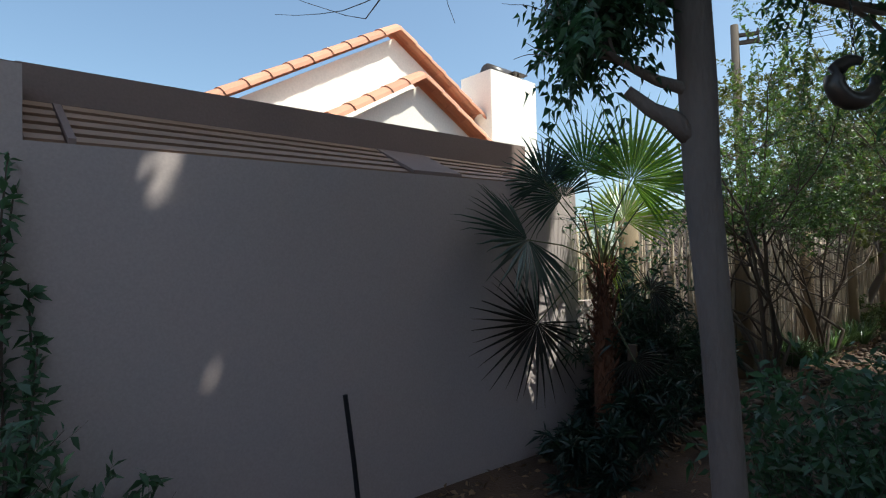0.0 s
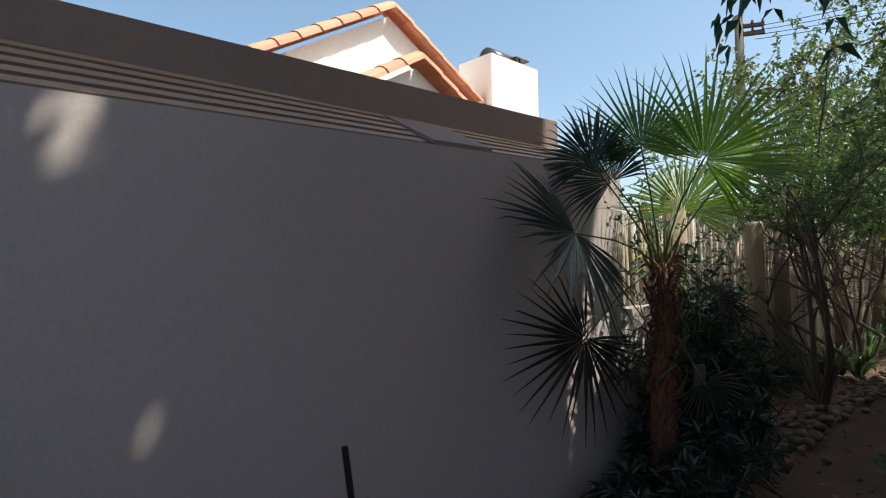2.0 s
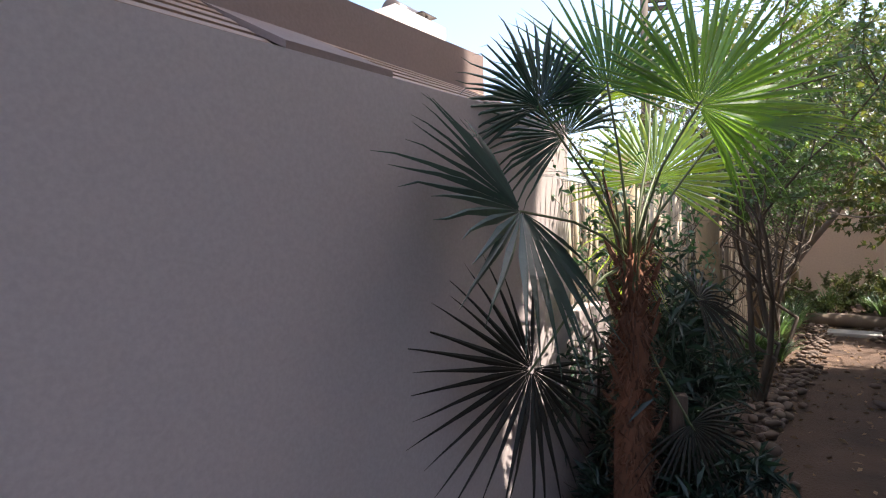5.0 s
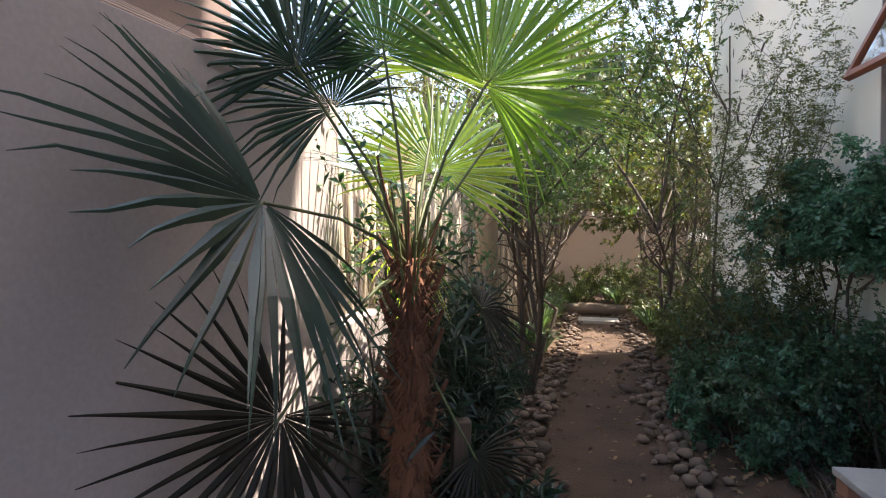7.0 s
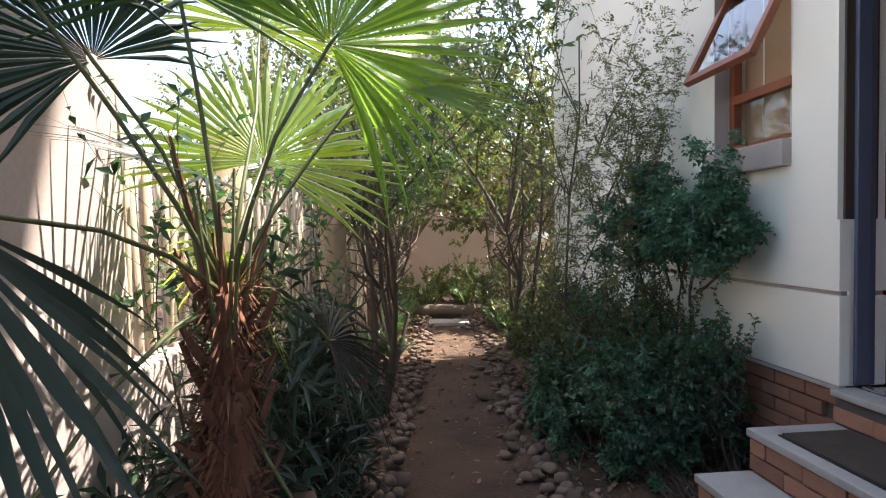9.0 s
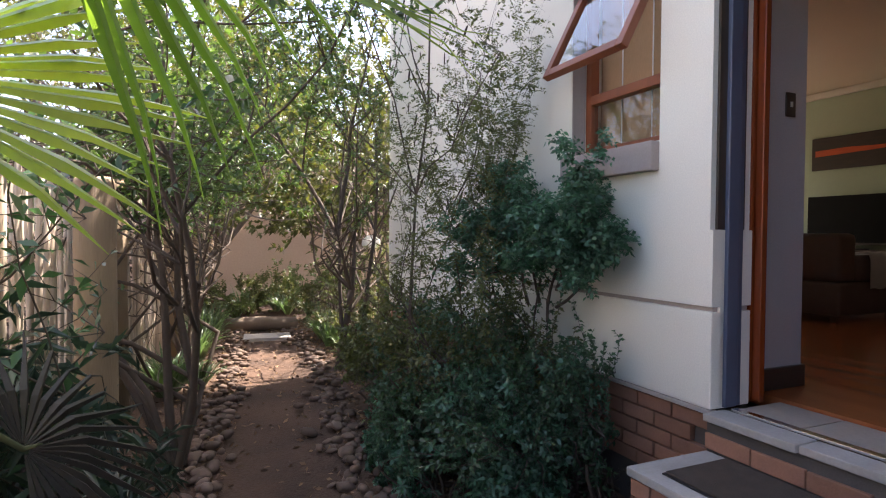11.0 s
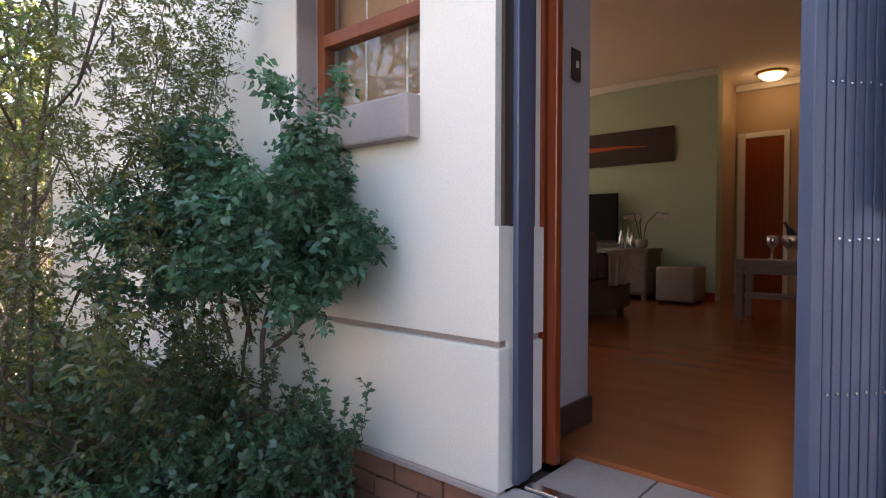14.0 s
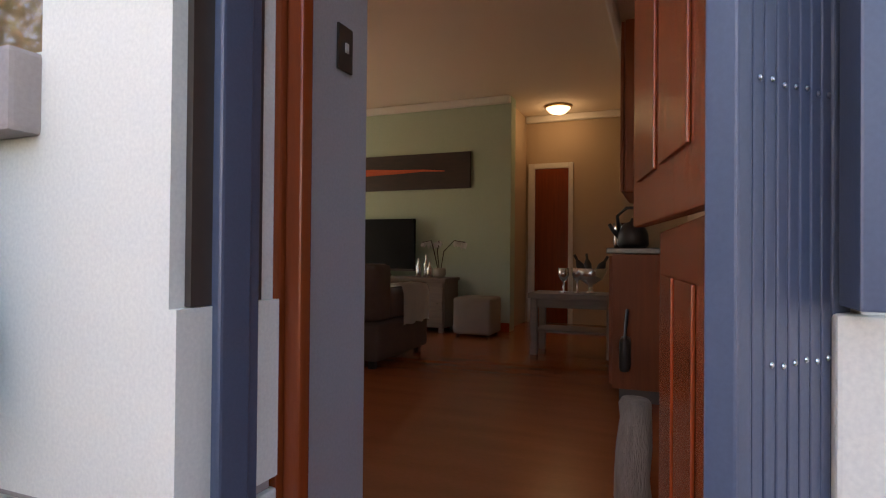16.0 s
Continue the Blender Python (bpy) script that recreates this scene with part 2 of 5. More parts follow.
def structure(name, bm, mat, m=None, label="", category="wall", smooth=False):
    ob = new(name, mesh_of(name, bm, mat, smooth))
    if m:
        ob.matrix_world = m
    return tagged(ob, label, category, "", "structure")


def box(bm, x0, x1, y0, y1, z0, z1, bevel=0.0, m=None):
    made = bmesh.ops.create_cube(bm, size=1.0)["verts"]
    for v in made:
        v.co = Vector((x0 + (v.co.x + 0.5) * (x1 - x0), y0 + (v.co.y + 0.5) * (y1 - y0), z0 + (v.co.z + 0.5) * (z1 - z0)))
    if bevel:
        edges = list({e for v in made for e in v.link_edges})
        got = bmesh.ops.bevel(bm, geom=edges, offset=bevel, segments=2, affect="EDGES", profile=0.6)
        made = list({v for f in got["faces"] for v in f.verts} | {v for v in made if v.is_valid})
    if m:
        bmesh.ops.transform(bm, matrix=m, verts=made)
    return bm


def boxed(*args, bevel=0.0, m=None):
    return box(bmesh.new(), *args, bevel=bevel, m=m)


def tube(bm, points, radii, sides=8, cap=True):
    rings = []
    points = [Vector(p) for p in points]
    for i, p in enumerate(points):
        d = (points[min(i + 1, len(points) - 1)] - points[max(i - 1, 0)]).normalized()
        a = d.cross(Vector((0.31, 0.2, 0.93)) if abs(d.z) < 0.9 else Vector((1, 0.1, 0))).normalized()
        b = d.cross(a)
        r = radii[i] if hasattr(radii, "__len__") else radii
        rings.append([bm.verts.new(p + (a * math.cos(2 * math.pi * k / sides) + b * math.sin(2 * math.pi * k / sides)) * r) for k in range(sides)])
    for r0, r1 in zip(rings, rings[1:]):
        for k in range(sides):
            bm.faces.new((r0[k], r0[(k + 1) % sides], r1[(k + 1) % sides], r1[k]))
    if cap:
        bm.faces.new(rings[0][::-1])
        bm.faces.new(rings[-1])
    return bm


def lathe(bm, profile, sides=20, centre=(0, 0, 0)):
    rings = [[bm.verts.new((centre[0] + r * math.cos(2 * math.pi * k / sides), centre[1] + r * math.sin(2 * math.pi * k / sides), centre[2] + z)) for k in range(sides)] for r, z in profile]
    for r0, r1 in zip(rings, rings[1:]):
        for k in range(sides):
            bm.faces.new((r0[k], r0[(k + 1) % sides], r1[(k + 1) % sides], r1[k]))
    bm.faces.new(rings[0][::-1])
    bm.faces.new(rings[-1])
    return bm


def wall_with_holes(y0, y1, z0, z1, x0, x1, holes):
    """A wall along y between x0 and x1 with rectangular openings (ya, yb, za, zb) through it."""
    bm = bmesh.new()
    ys = sorted({y0, y1, *[h[0] for h in holes], *[h[1] for h in holes]})
    zs = sorted({z0, z1, *[h[2] for h in holes], *[h[3] for h in holes]})
    open_at = lambda i, j: not (0 <= i < len(ys) - 1 and 0 <= j < len(zs) - 1) or any(h[0] <= (ys[i] + ys[i + 1]) / 2 <= h[1] and h[2] <= (zs[j] + zs[j + 1]) / 2 <= h[3] for h in holes)
    grid = {}
    def at(x, i, j):
        if (x, i, j) not in grid:
            grid[(x, i, j)] = bm.verts.new((x, ys[i], zs[j]))
        return grid[(x, i, j)]
    for i in range(len(ys) - 1):
        for j in range(len(zs) - 1):
            if open_at(i, j):
                continue
            bm.faces.new((at(x0, i, j), at(x0, i, j + 1), at(x0, i + 1, j + 1), at(x0, i + 1, j)))
            bm.faces.new((at(x1, i, j), at(x1, i + 1, j), at(x1, i + 1, j + 1), at(x1, i, j + 1)))
            for di, dj, a, b in ((-1, 0, (i, j), (i, j + 1)), (1, 0, (i + 1, j), (i + 1, j + 1)), (0, -1, (i, j), (i + 1, j)), (0, 1, (i, j + 1), (i + 1, j + 1))):
                if open_at(i + di, j + dj):
                    bm.faces.new((at(x0, *a), at(x1, *a), at(x1, *b), at(x0, *b)))
    bmesh.ops.recalc_face_normals(bm, faces=bm.faces)
    return bm


def leaf_mesh(name, anchors, mat, size, width=0.4, droop=0.2, seed=1, rachis=0, spread=0.0):
    """One mesh of folded leaves. anchors: rows of place and outward direction. rachis: pairs of leaflets on a stalk at each anchor."""
    rng = np.random.default_rng(seed)
    a = np.asarray(anchors, float)
    p, d = a[:, :3], a[:, 3:]
    d = d + rng.normal(0, 0.45, d.shape)
    d /= np.linalg.norm(d, axis=1, keepdims=True) + 1e-9
    p = p + rng.normal(0, spread, p.shape) if spread else p
    if rachis:
        side = np.cross(d, rng.normal(0, 1, d.shape) * 0.4 + np.array([0, 0, 1.0]))
        side /= np.linalg.norm(side, axis=1, keepdims=True) + 1e-9
        long = size * rachis * 0.75
        rows_p, rows_d = [], []
        for k in range(rachis):
            f = (k + 0.6) / rachis
            q = p + d * long * f + np.array([0, 0, -1.0]) * droop * long * f * f
            for s in (-1, 1):
                rows_p.append(q)
                rows_d.append(side * s * 0.9 + d * 0.45 + np.array([0, 0, -0.15]))
        p, d = np.concatenate(rows_p), np.concatenate(rows_d)
        d = d + rng.normal(0, 0.18, d.shape)
        d /= np.linalg.norm(d, axis=1, keepdims=True)
    n = len(p)
    s = size * rng.uniform(0.65, 1.3, (n, 1))
    w = np.cross(d, rng.normal(0, 1, d.shape) + np.array([0, 0, 0.8]))
    w /= np.linalg.norm(w, axis=1, keepdims=True) + 1e-9
    up = np.cross(w, d)
    mid = p + d * s * 0.45 + up * s * 0.06
    tip = p + d * s + np.array([0, 0, -1.0]) * s * droop
    v = np.empty((n, 4, 3))
    v[:, 0], v[:, 1], v[:, 2], v[:, 3] = p, mid + w * s * width * 0.5, tip, mid - w * s * width * 0.5
    idx = np.arange(n)[:, None] * 4
    faces = np.concatenate([idx + [0, 1, 2], idx + [0, 2, 3]])
    me = bpy.data.meshes.new(name)
    me.vertices.add(n * 4), me.loops.add(len(faces) * 3), me.polygons.add(len(faces))
    me.vertices.foreach_set("co", v.ravel())
    me.loops.foreach_set("vertex_index", faces.ravel().astype(np.int32))
    me.polygons.foreach_set("loop_start", np.arange(0, len(faces) * 3, 3, dtype=np.int32))
    me.polygons.foreach_set("loop_total", np.full(len(faces), 3, dtype=np.int32))
    me.update(calc_edges=True)
    me.materials.append(mat)
    return me


GROW = {"base": Vector((0, 0, 0)), "side": 1.0, "gap": None}


def kept_clear(p):
    """Which way a shoot must turn to stay out of the house, the doorstep and the trodden path."""
    q = HM_INVERSE @ (GROW["base"] + p)
    if q.x > -0.05 and q.y < 4.6:
        return Vector((-1.0, 0, 0.1))
    if q.x > -0.95 and q.y < 0.42 and q.y > -1.5:
        return Vector((0, 1.0, 0.1))
    w = GROW["base"] + p
    if 3.4 < w.y < 12 and -2.2 < w.x < -1.28 and w.z < 1.55:
        return Vector((GROW["side"], 0, 0.25))
    if w.x < -2.75 and 3.6 < w.y < 12 and w.z > 1.75:
        return Vector((1.0, 0.2, 0.1))
    return None


HM_INVERSE = pose(0.03, 4.70, 0, 0, 0, 6.0).inverted()


def grow(rng, bm, start, way, length, radius, depth, anchors, sides=6, bend=0.25, fork=3, lift=0.1, per_twig=7):
    """A limb that bends, forks and ends in twigs; leaf anchors are gathered along the thin ones."""
    way = Vector(way).normalized()
    steps = 5
    pts, rad = [Vector(start)], [radius]
    for k in range(steps):
        way = (way + Vector(rng.normal(0, bend, 3)) + Vector((0, 0, lift))).normalized()
        turn = kept_clear(pts[-1] + way * length / steps)
        if turn:
            way = (way * 0.4 + turn).normalized()
        pts.append(pts[-1] + way * length / steps)
        rad.append(radius * (1 - 0.62 * (k + 1) / steps))
    if GROW["gap"] is None or not any(in_gap(p, GROW["gap"]) for p in pts):
        tube(bm, pts, rad, max(3, sides), cap=False)
    if depth <= 1:
        for k in range(per_twig):
            f = rng.uniform(0.15, 1.0) * steps
            i = min(int(f), steps - 1)
            q = pts[i].lerp(pts[i + 1], f - i)
            out = Vector(rng.normal(0, 1, 3)).normalized()
            anchors.append((*q, *(way * 0.5 + out * 0.8)))
    if depth > 0:
        for k in range(fork):
            i = rng.integers(2, steps + 1)
            side = Vector(rng.normal(0, 1, 3))
            side = (side - side.dot(way) * way).normalized()
            grow(rng, bm, pts[i], way * 0.75 + side * 0.75, length * rng.uniform(0.5, 0.75), rad[i] * 0.7, depth - 1, anchors, sides - 1, bend, fork, lift, per_twig)


def over_bend(base, q):
    """Whether a leaf shades the bend of the path."""
    w = Vector(base) + Vector(q[:3])
    x, y = w.x - SUN.x * w.z / SUN.z, w.y - SUN.y * w.z / SUN.z
    return ((x + 1.65) / 0.75) ** 2 + ((y - 9.2) / 0.85) ** 2 < 1 and w.z > 0.4


def plant(name, label, category, base, stems, leaf_mat, wood_mat, leaf, seed, depth=2, fork=3, per_twig=7, rachis=0, width=0.4, bend=0.2, lift=0.08, group="", leaf_name="foliage", leaf_from=0.0):
    """stems: rows of way, length, radius, with the start's offset from the base."""
    rng = np.random.default_rng(seed)
    ob = thing(name, label, category, pose(*base), group)
    GROW["base"], GROW["side"] = Vector(base), 1.0 if base[0] > -1.74 else -1.0
    bm, anchors = bmesh.new(), []
    for offset, way, length, radius in stems:
        grow(rng, bm, offset, way, length, radius, depth, anchors, 7, bend, fork, lift, per_twig)
    anchors = [q for q in anchors if q[2] > leaf_from + 0.35 * math.sin(q[0] * 5 + q[1] * 4)]
    # the crowns leave the bend of the path open to the sun
    anchors = [q for q in anchors if not over_bend(base, q) or rng.uniform() < 0.04]
    wood = part("stem" if radius < 0.03 else "trunk", bm, wood_mat, ob, smooth=True)
    tagged(wood, kind="stuff" if radius < 0.03 else "")
    crown = new(leaf_name, leaf_mesh(leaf_name, anchors, leaf_mat, leaf, width, 0.2, seed, rachis))
    crown.parent = ob
    tagged(crown, kind="stuff")
    return ob


# ---- ground, boundary walls ----
def ground_height(x, y):
    return -0.05 - 0.008 * max(0.0, y - 4) + 0.02 * noise.noise(Vector((x * 1.3, y * 1.3, 0))) - (0.03 if -2.1 < x < -1.35 and y > 3.6 else 0.0)


def ground():
    bm = bmesh.new()
    xs = [-3000, -400, -80, -30, -14, -8, -5] + [-4 + 0.16 * k for k in range(29)] + [1.5, 5, 14, 40, 400, 3000]
    ys = [-3000, -400, -60, -15, -5] + [-3 + 0.2 * k for k in range(91)] + [18, 24, 40, 90, 400, 3000]
    rows = [[bm.verts.new((x, y, ground_height(x, y) if -20 < y < 20 else -0.15)) for x in xs] for y in ys]
    for a, b in zip(rows, rows[1:]):
        for k in range(len(xs) - 1):
            bm.faces.new((a[k], a[k + 1], b[k + 1], b[k]))
    structure("ground", bm, SOIL, None, "bare brown garden soil with a trodden path", "ground", True)


ground()

WX = -2.74


def wall_top(y):
    """The garden wall's top climbs gently along the slatted roof edge."""
    return 1.703 + 0.037 * y


def extruded(profile, x0, x1):
    """A solid between x0 and x1 with an outline of (y, z) corners."""
    bm = bmesh.new()
    front, back = [[bm.verts.new((x, y, z)) for y, z in profile] for x in (x1, x0)]
    bm.faces.new(front), bm.faces.new(back[::-1])
    for k in range(len(profile)):
        n = (k + 1) % len(profile)
        bm.faces.new((front[k], back[k], back[n], front[n]))
    bmesh.ops.recalc_face_normals(bm, faces=bm.faces)
    return bm


structure("wall_garden", extruded([(-6.0, -0.3), (3.55, -0.3), (3.55, wall_top(3.55)), (0.152, wall_top(0.152)), (0.148, 1.985), (-6.0, 1.9)], WX - 0.14, WX), GARDEN_PLASTER, None, "taupe plastered garden wall with a slatted roof edge", "wall")
structure("wall_garden_low", boxed(WX - 0.2, WX - 0.005, 3.554, 4.08, -0.3, 0.97, bevel=0.006), GARDEN_PLASTER, None, "low plastered end of the garden wall", "wall")
structure("wall_coping", extruded([(0.16, 1.953), (3.42, 2.015), (3.42, 2.2), (0.16, 2.11)], WX - 0.63, WX - 0.37), COPING, None, "brown painted beam behind the top of the garden wall", "wall")
structure("wall_coping_end", extruded([(-6.0, 1.7), (0.156, 1.7), (0.156, 2.035), (-6.0, 1.85)], WX - 0.63, WX - 0.144), COPING, None, "brown painted end of the roof edge", "wall")
# the far side of the roof edge is closed, so that the slats show dark gaps
structure("wall_roof_back", extruded([(0.16, 1.4), (3.42, 1.4), (3.42, 2.01), (0.16, 1.95)], WX - 0.62, WX - 0.5), COPING, None, "shaded back of the slatted roof edge", "wall")


def slatted_vent(y0, y1, label):
    """Boards that climb from the wall's top back to the beam, with gaps between them."""
    ob = thing("slatted_vent", label, "vent", None, "slatted roof edge")
    count = 5
    for k in range(count):
        f0, f1 = (k + 0.32) / count, (k + 0.9) / count
        bm = bmesh.new()
        ends = []
        for y in (y0, y1):
            low, high = Vector((WX - 0.02, y, wall_top(y) + 0.004)), Vector((WX - 0.372, y, 1.952 + 0.019 * y))
            a, b = low.lerp(high, f0), low.lerp(high, f1)
            n = (b - a).cross(Vector((0, 1, 0))).normalized() * 0.018
            ends.append([bm.verts.new(p) for p in (a, b, b + n, a + n)])
        bm.faces.new(ends[0]), bm.faces.new(ends[1][::-1])
        for c in range(4):
            bm.faces.new((ends[0][c], ends[1][c], ends[1][(c + 1) % 4], ends[0][(c + 1) % 4]))
        bmesh.ops.recalc_face_normals(bm, faces=bm.faces)
        part("slat", bm, SLAT_WOOD, ob)


slatted_vent(0.16, 0.285, "short brown timber slats at the end of the roof edge")
slatted_vent(0.322, 1.96, "brown timber slats between the wall and the beam")
slatted_vent(2.36, 3.4, "brown timber slats under the far end of the beam")
for y, w, label in ((0.29, 0.028, "upright brown mullion between the slats"), (1.97, 0.385, "wide brown board across the slats")):
    rafter = thing("rafter", label, "rafter", pose(0, y, 0))
    bm = bmesh.new()
    ends = [[bm.verts.new(p) for p in ((WX - 0.01, e, wall_top(y + e) + 0.004), (WX - 0.369, e, 1.93 + 0.019 * (y + e)), (WX - 0.369, e, 1.951 + 0.019 * (y + e)), (WX - 0.01, e, wall_top(y + e) + 0.024))] for e in (0.0, w)]
    bm.faces.new(ends[0]), bm.faces.new(ends[1][::-1])
    for c in range(4):
        bm.faces.new((ends[0][c], ends[1][c], ends[1][(c + 1) % 4], ends[0][(c + 1) % 4]))
    bmesh.ops.recalc_face_normals(bm, faces=bm.faces)
    part("board", bm, COPING, rafter)

# far end of the garden, and walls that close it behind
structure("wall_end", boxed(-9.0, 3.0, 16.0, 16.25, -0.5, 2.95), PINK_PLASTER, None, "pinkish plastered wall at the far end of the garden", "wall")
# unseen wall, added to cut low sky light and bounce near the start
structure("sky_block_wall", boxed(3.0, 3.25, -6.3, 2.95, -0.3, 2.4), GARDEN_PLASTER, None, "unseen plain wall added to block low sky light on the house side", "wall")
structure("wall_behind", boxed(-2.98, 3.0, -6.3, -6.05, -0.3, 2.4), GARDEN_PLASTER, None, "plastered wall closing the garden", "wall")

# ---- house ----
HM = pose(0.03, 4.70, 0, 0, 0, 6.0)
FLOOR, CEIL = 0.6, 3.3
WIN = (0.325, 1.035, 1.835, 2.88)
structure("wall_facade_block", boxed(0.0, 0.25, 0.0, WIN[0], 1.045, 1.39), CREAM, HM, "cream plastered block beside the door", "wall")
structure("wall_facade", boxed(0.0, 0.25, 0.016, WIN[0], 1.39, 5.8), CREAM, HM, "cream plastered house wall beside the door", "wall")
# the dark of the slot between wall and gate put in as a strip
structure("slot_strip", boxed(0.03, 0.2, 0.002, 0.015, 1.392, 2.78), BROWN_PLATE, HM, "dark strip filling the narrow slot beside the door frame", "trim")
structure("wall_facade_far", wall_with_holes(WIN[0], 4.5, 1.045, 5.8, 0.0, 0.25, [(WIN[0], WIN[1], WIN[2], WIN[3])]), CREAM, HM, "cream plastered house wall beyond the window", "wall")
structure("wall_facade_course", boxed(0.0, 0.25, 0.0, 4.5, 0.585, 1.022, bevel=0.007), CREAM, HM, "cream plaster course below the wall joint", "wall")
structure("wall_joint", boxed(0.022, 0.24, 0.012, 4.49, 1.0, 1.06), TAUPE, HM, "recessed joint in the plaster", "wall")
structure("wall_drip", boxed(-0.006, 0.04, 0.0, 4.5, 0.562, 0.584, bevel=0.004), TAUPE, HM, "taupe drip edge under the plaster", "trim")
def wall_along_x(x0, x1, y0, y1, z0, z1, hole):
    """A wall along x with one opening (xa, xb, za, zb) through it."""
    xa, xb, za, zb = hole
    bm = boxed(x0, xa, y0, y1, z0, z1)
    box(bm, xb, x1, y0, y1, z0, z1)
    box(bm, xa, xb, y0, y1, z0, za)
    return box(bm, xa, xb, y0, y1, zb, z1)


# unseen opening cut in the side walls to let more light indoors
FILL_OPENING = (2.4, 5.1, 1.2, 2.9)
# warm fill lamp in that opening, added to brighten the living room
fill_light = bpy.data.lights.new("living_room_fill", "AREA")
fill_light.shape, fill_light.size, fill_light.size_y, fill_light.energy, fill_light.color = "RECTANGLE", 2.6, 1.6, 1.1, (1.0, 0.84, 0.62)
fill_ob = new("living_room_fill", fill_light)
fill_ob.matrix_world = HM @ look((3.75, 4.36, 2.05), (3.75, 0.0, 2.35))
structure("wall_gable_end", wall_along_x(0.25, 8.0, 4.36, 4.5, -0.3, 5.8, FILL_OPENING), CREAM, HM, "cream plastered far side of the house", "wall")
# the near part rises unseen to 8.6 m to shade the garden wall
structure("wall_right", boxed(0.19, 0.44, -1.75, -0.935, -0.3, 8.6, bevel=0.004), CREAM, HM, "cream plastered wall past the door", "wall")
structure("wall_right_pier", boxed(0.165, 0.44, -1.6, -0.905, -0.3, 1.41, bevel=0.006), CREAM, HM, "wider plaster block at the foot of the wall", "wall")
structure("wall_shade_storey", boxed(0.06, 0.44, -0.93, -0.232, 5.8, 8.6), CREAM, HM, "unseen plain storey added over the door to shade the garden wall", "wall")
structure("wall_lintel", boxed(0.06, 0.44, -0.93, -0.05, 2.78, 5.8), CREAM, HM, "plaster above the doorway", "wall")
structure("wall_over_door", boxed(0.06, 0.25, -0.05, 0.0, 2.78, 5.8), CREAM, HM, "plaster beside the lintel", "wall")
structure("wall_reveal_block", boxed(0.05, 0.17, 0.0, 0.05, 0.585, 1.39, bevel=0.004), CREAM, HM, "plaster block in the door reveal", "wall")
structure("wall_plinth_core", boxed(0.045, 0.3, 0.0, 4.5, -0.3, 0.558), MORTAR, HM, "mortar behind the brick plinth", "wall")
structure("wall_right_side", boxed(0.44, 8.0, -1.75, -1.55, -0.3, 8.6), CREAM, HM, "cream plastered near side of the house", "wall")
structure("wall_back", boxed(8.0, 8.2, -1.75, 4.5, -0.3, 5.8), CREAM, HM, "plain back wall of the house", "wall")
structure("roof_slab", boxed(0.06, 8.2, -1.75, -0.23, 8.604, 8.75), TAUPE, HM, "unseen flat slab closing the raised mass that shades the garden wall", "roof")
# unseen block, its outline shaped to slant the shadow edge on the garden wall
bm = bmesh.new()
ends = [[bm.verts.new((x, y, z)) for y, z in ((-0.23, 6.2), (0.16, 7.4), (0.3, 7.8), (0.3, 8.6), (-0.23, 8.6))] for x in (0.06, 0.24)]
bm.faces.new(ends[0]), bm.faces.new(ends[1][::-1])
for c in range(5):
    bm.faces.new((ends[0][c], ends[1][c], ends[1][(c + 1) % 5], ends[0][(c + 1) % 5]))
bmesh.ops.recalc_face_normals(bm, faces=bm.faces)
structure("shadow_block", bm, CREAM, HM, "unseen block added to slant the house shadow on the garden wall", "roof")
structure("roof_slab_far", boxed(-0.02, 8.2, -0.05, 4.5, 5.8, 5.92), TAUPE, HM, "plain flat roof over the far wing", "roof")
# rooms
structure("floor", boxed(0.42, 8.0, -1.2, 4.3, FLOOR - 0.06, FLOOR), FLOOR_WOOD, HM, "glossy reddish brown laminate floor", "floor")
structure("ceiling", boxed(0.25, 8.0, -1.2, 4.3, CEIL, CEIL + 0.1), CEILING_WHITE, HM, "warm white painted ceiling", "ceiling")
structure("wall_nib", boxed(0.345, 0.75, 0.092, 0.25, FLOOR, CEIL, bevel=0.004), GREY_WALL, HM, "pale grey return wall inside the door", "wall")
structure("baseboard", boxed(0.345, 0.765, 0.078, 0.262, FLOOR, FLOOR + 0.11, bevel=0.004), BROWN_PLATE, HM, "dark varnished skirting board", "baseboard")
structure("wall_television", boxed(5.62, 5.82, 0.98, 4.36, FLOOR, CEIL), SAGE, HM, "sage green painted living room wall", "wall")
structure("wall_passage_left", boxed(5.824, 6.7, 1.06, 1.2, FLOOR, CEIL), WARM_WALL, HM, "warm beige passage wall", "wall")
structure("wall_passage_back", boxed(6.7, 6.9, -1.2, 1.2, FLOOR, CEIL), WARM_WALL, HM, "warm beige wall at the passage end", "wall")
structure("wall_kitchen", boxed(0.44, 4.12, -1.0, -0.84, FLOOR, CEIL), WARM_WALL, HM, "warm beige kitchen wall", "wall")
structure("wall_kitchen_jog", boxed(4.12, 6.7, -1.0, -0.36, FLOOR, CEIL), WARM_WALL, HM, "warm beige wall beyond the kitchen", "wall")
structure("wall_living_side", wall_along_x(0.25, 8.0, 4.3, 4.35, FLOOR, CEIL, FILL_OPENING), SAGE, HM, "sage green side wall of the room", "wall")
structure("wall_inner_front", wall_with_holes(0.25, 4.3, FLOOR, CEIL, 0.255, 0.34, [(WIN[0], WIN[1], WIN[2], WIN[3])]), WARM_WALL, HM, "indoor face of the front wall", "wall")
structure("cornice", boxed(5.55, 5.618, 0.98, 4.3, CEIL - 0.09, CEIL - 0.002, bevel=0.02), WHITE_PAINT, HM, "white plaster cornice", "trim")
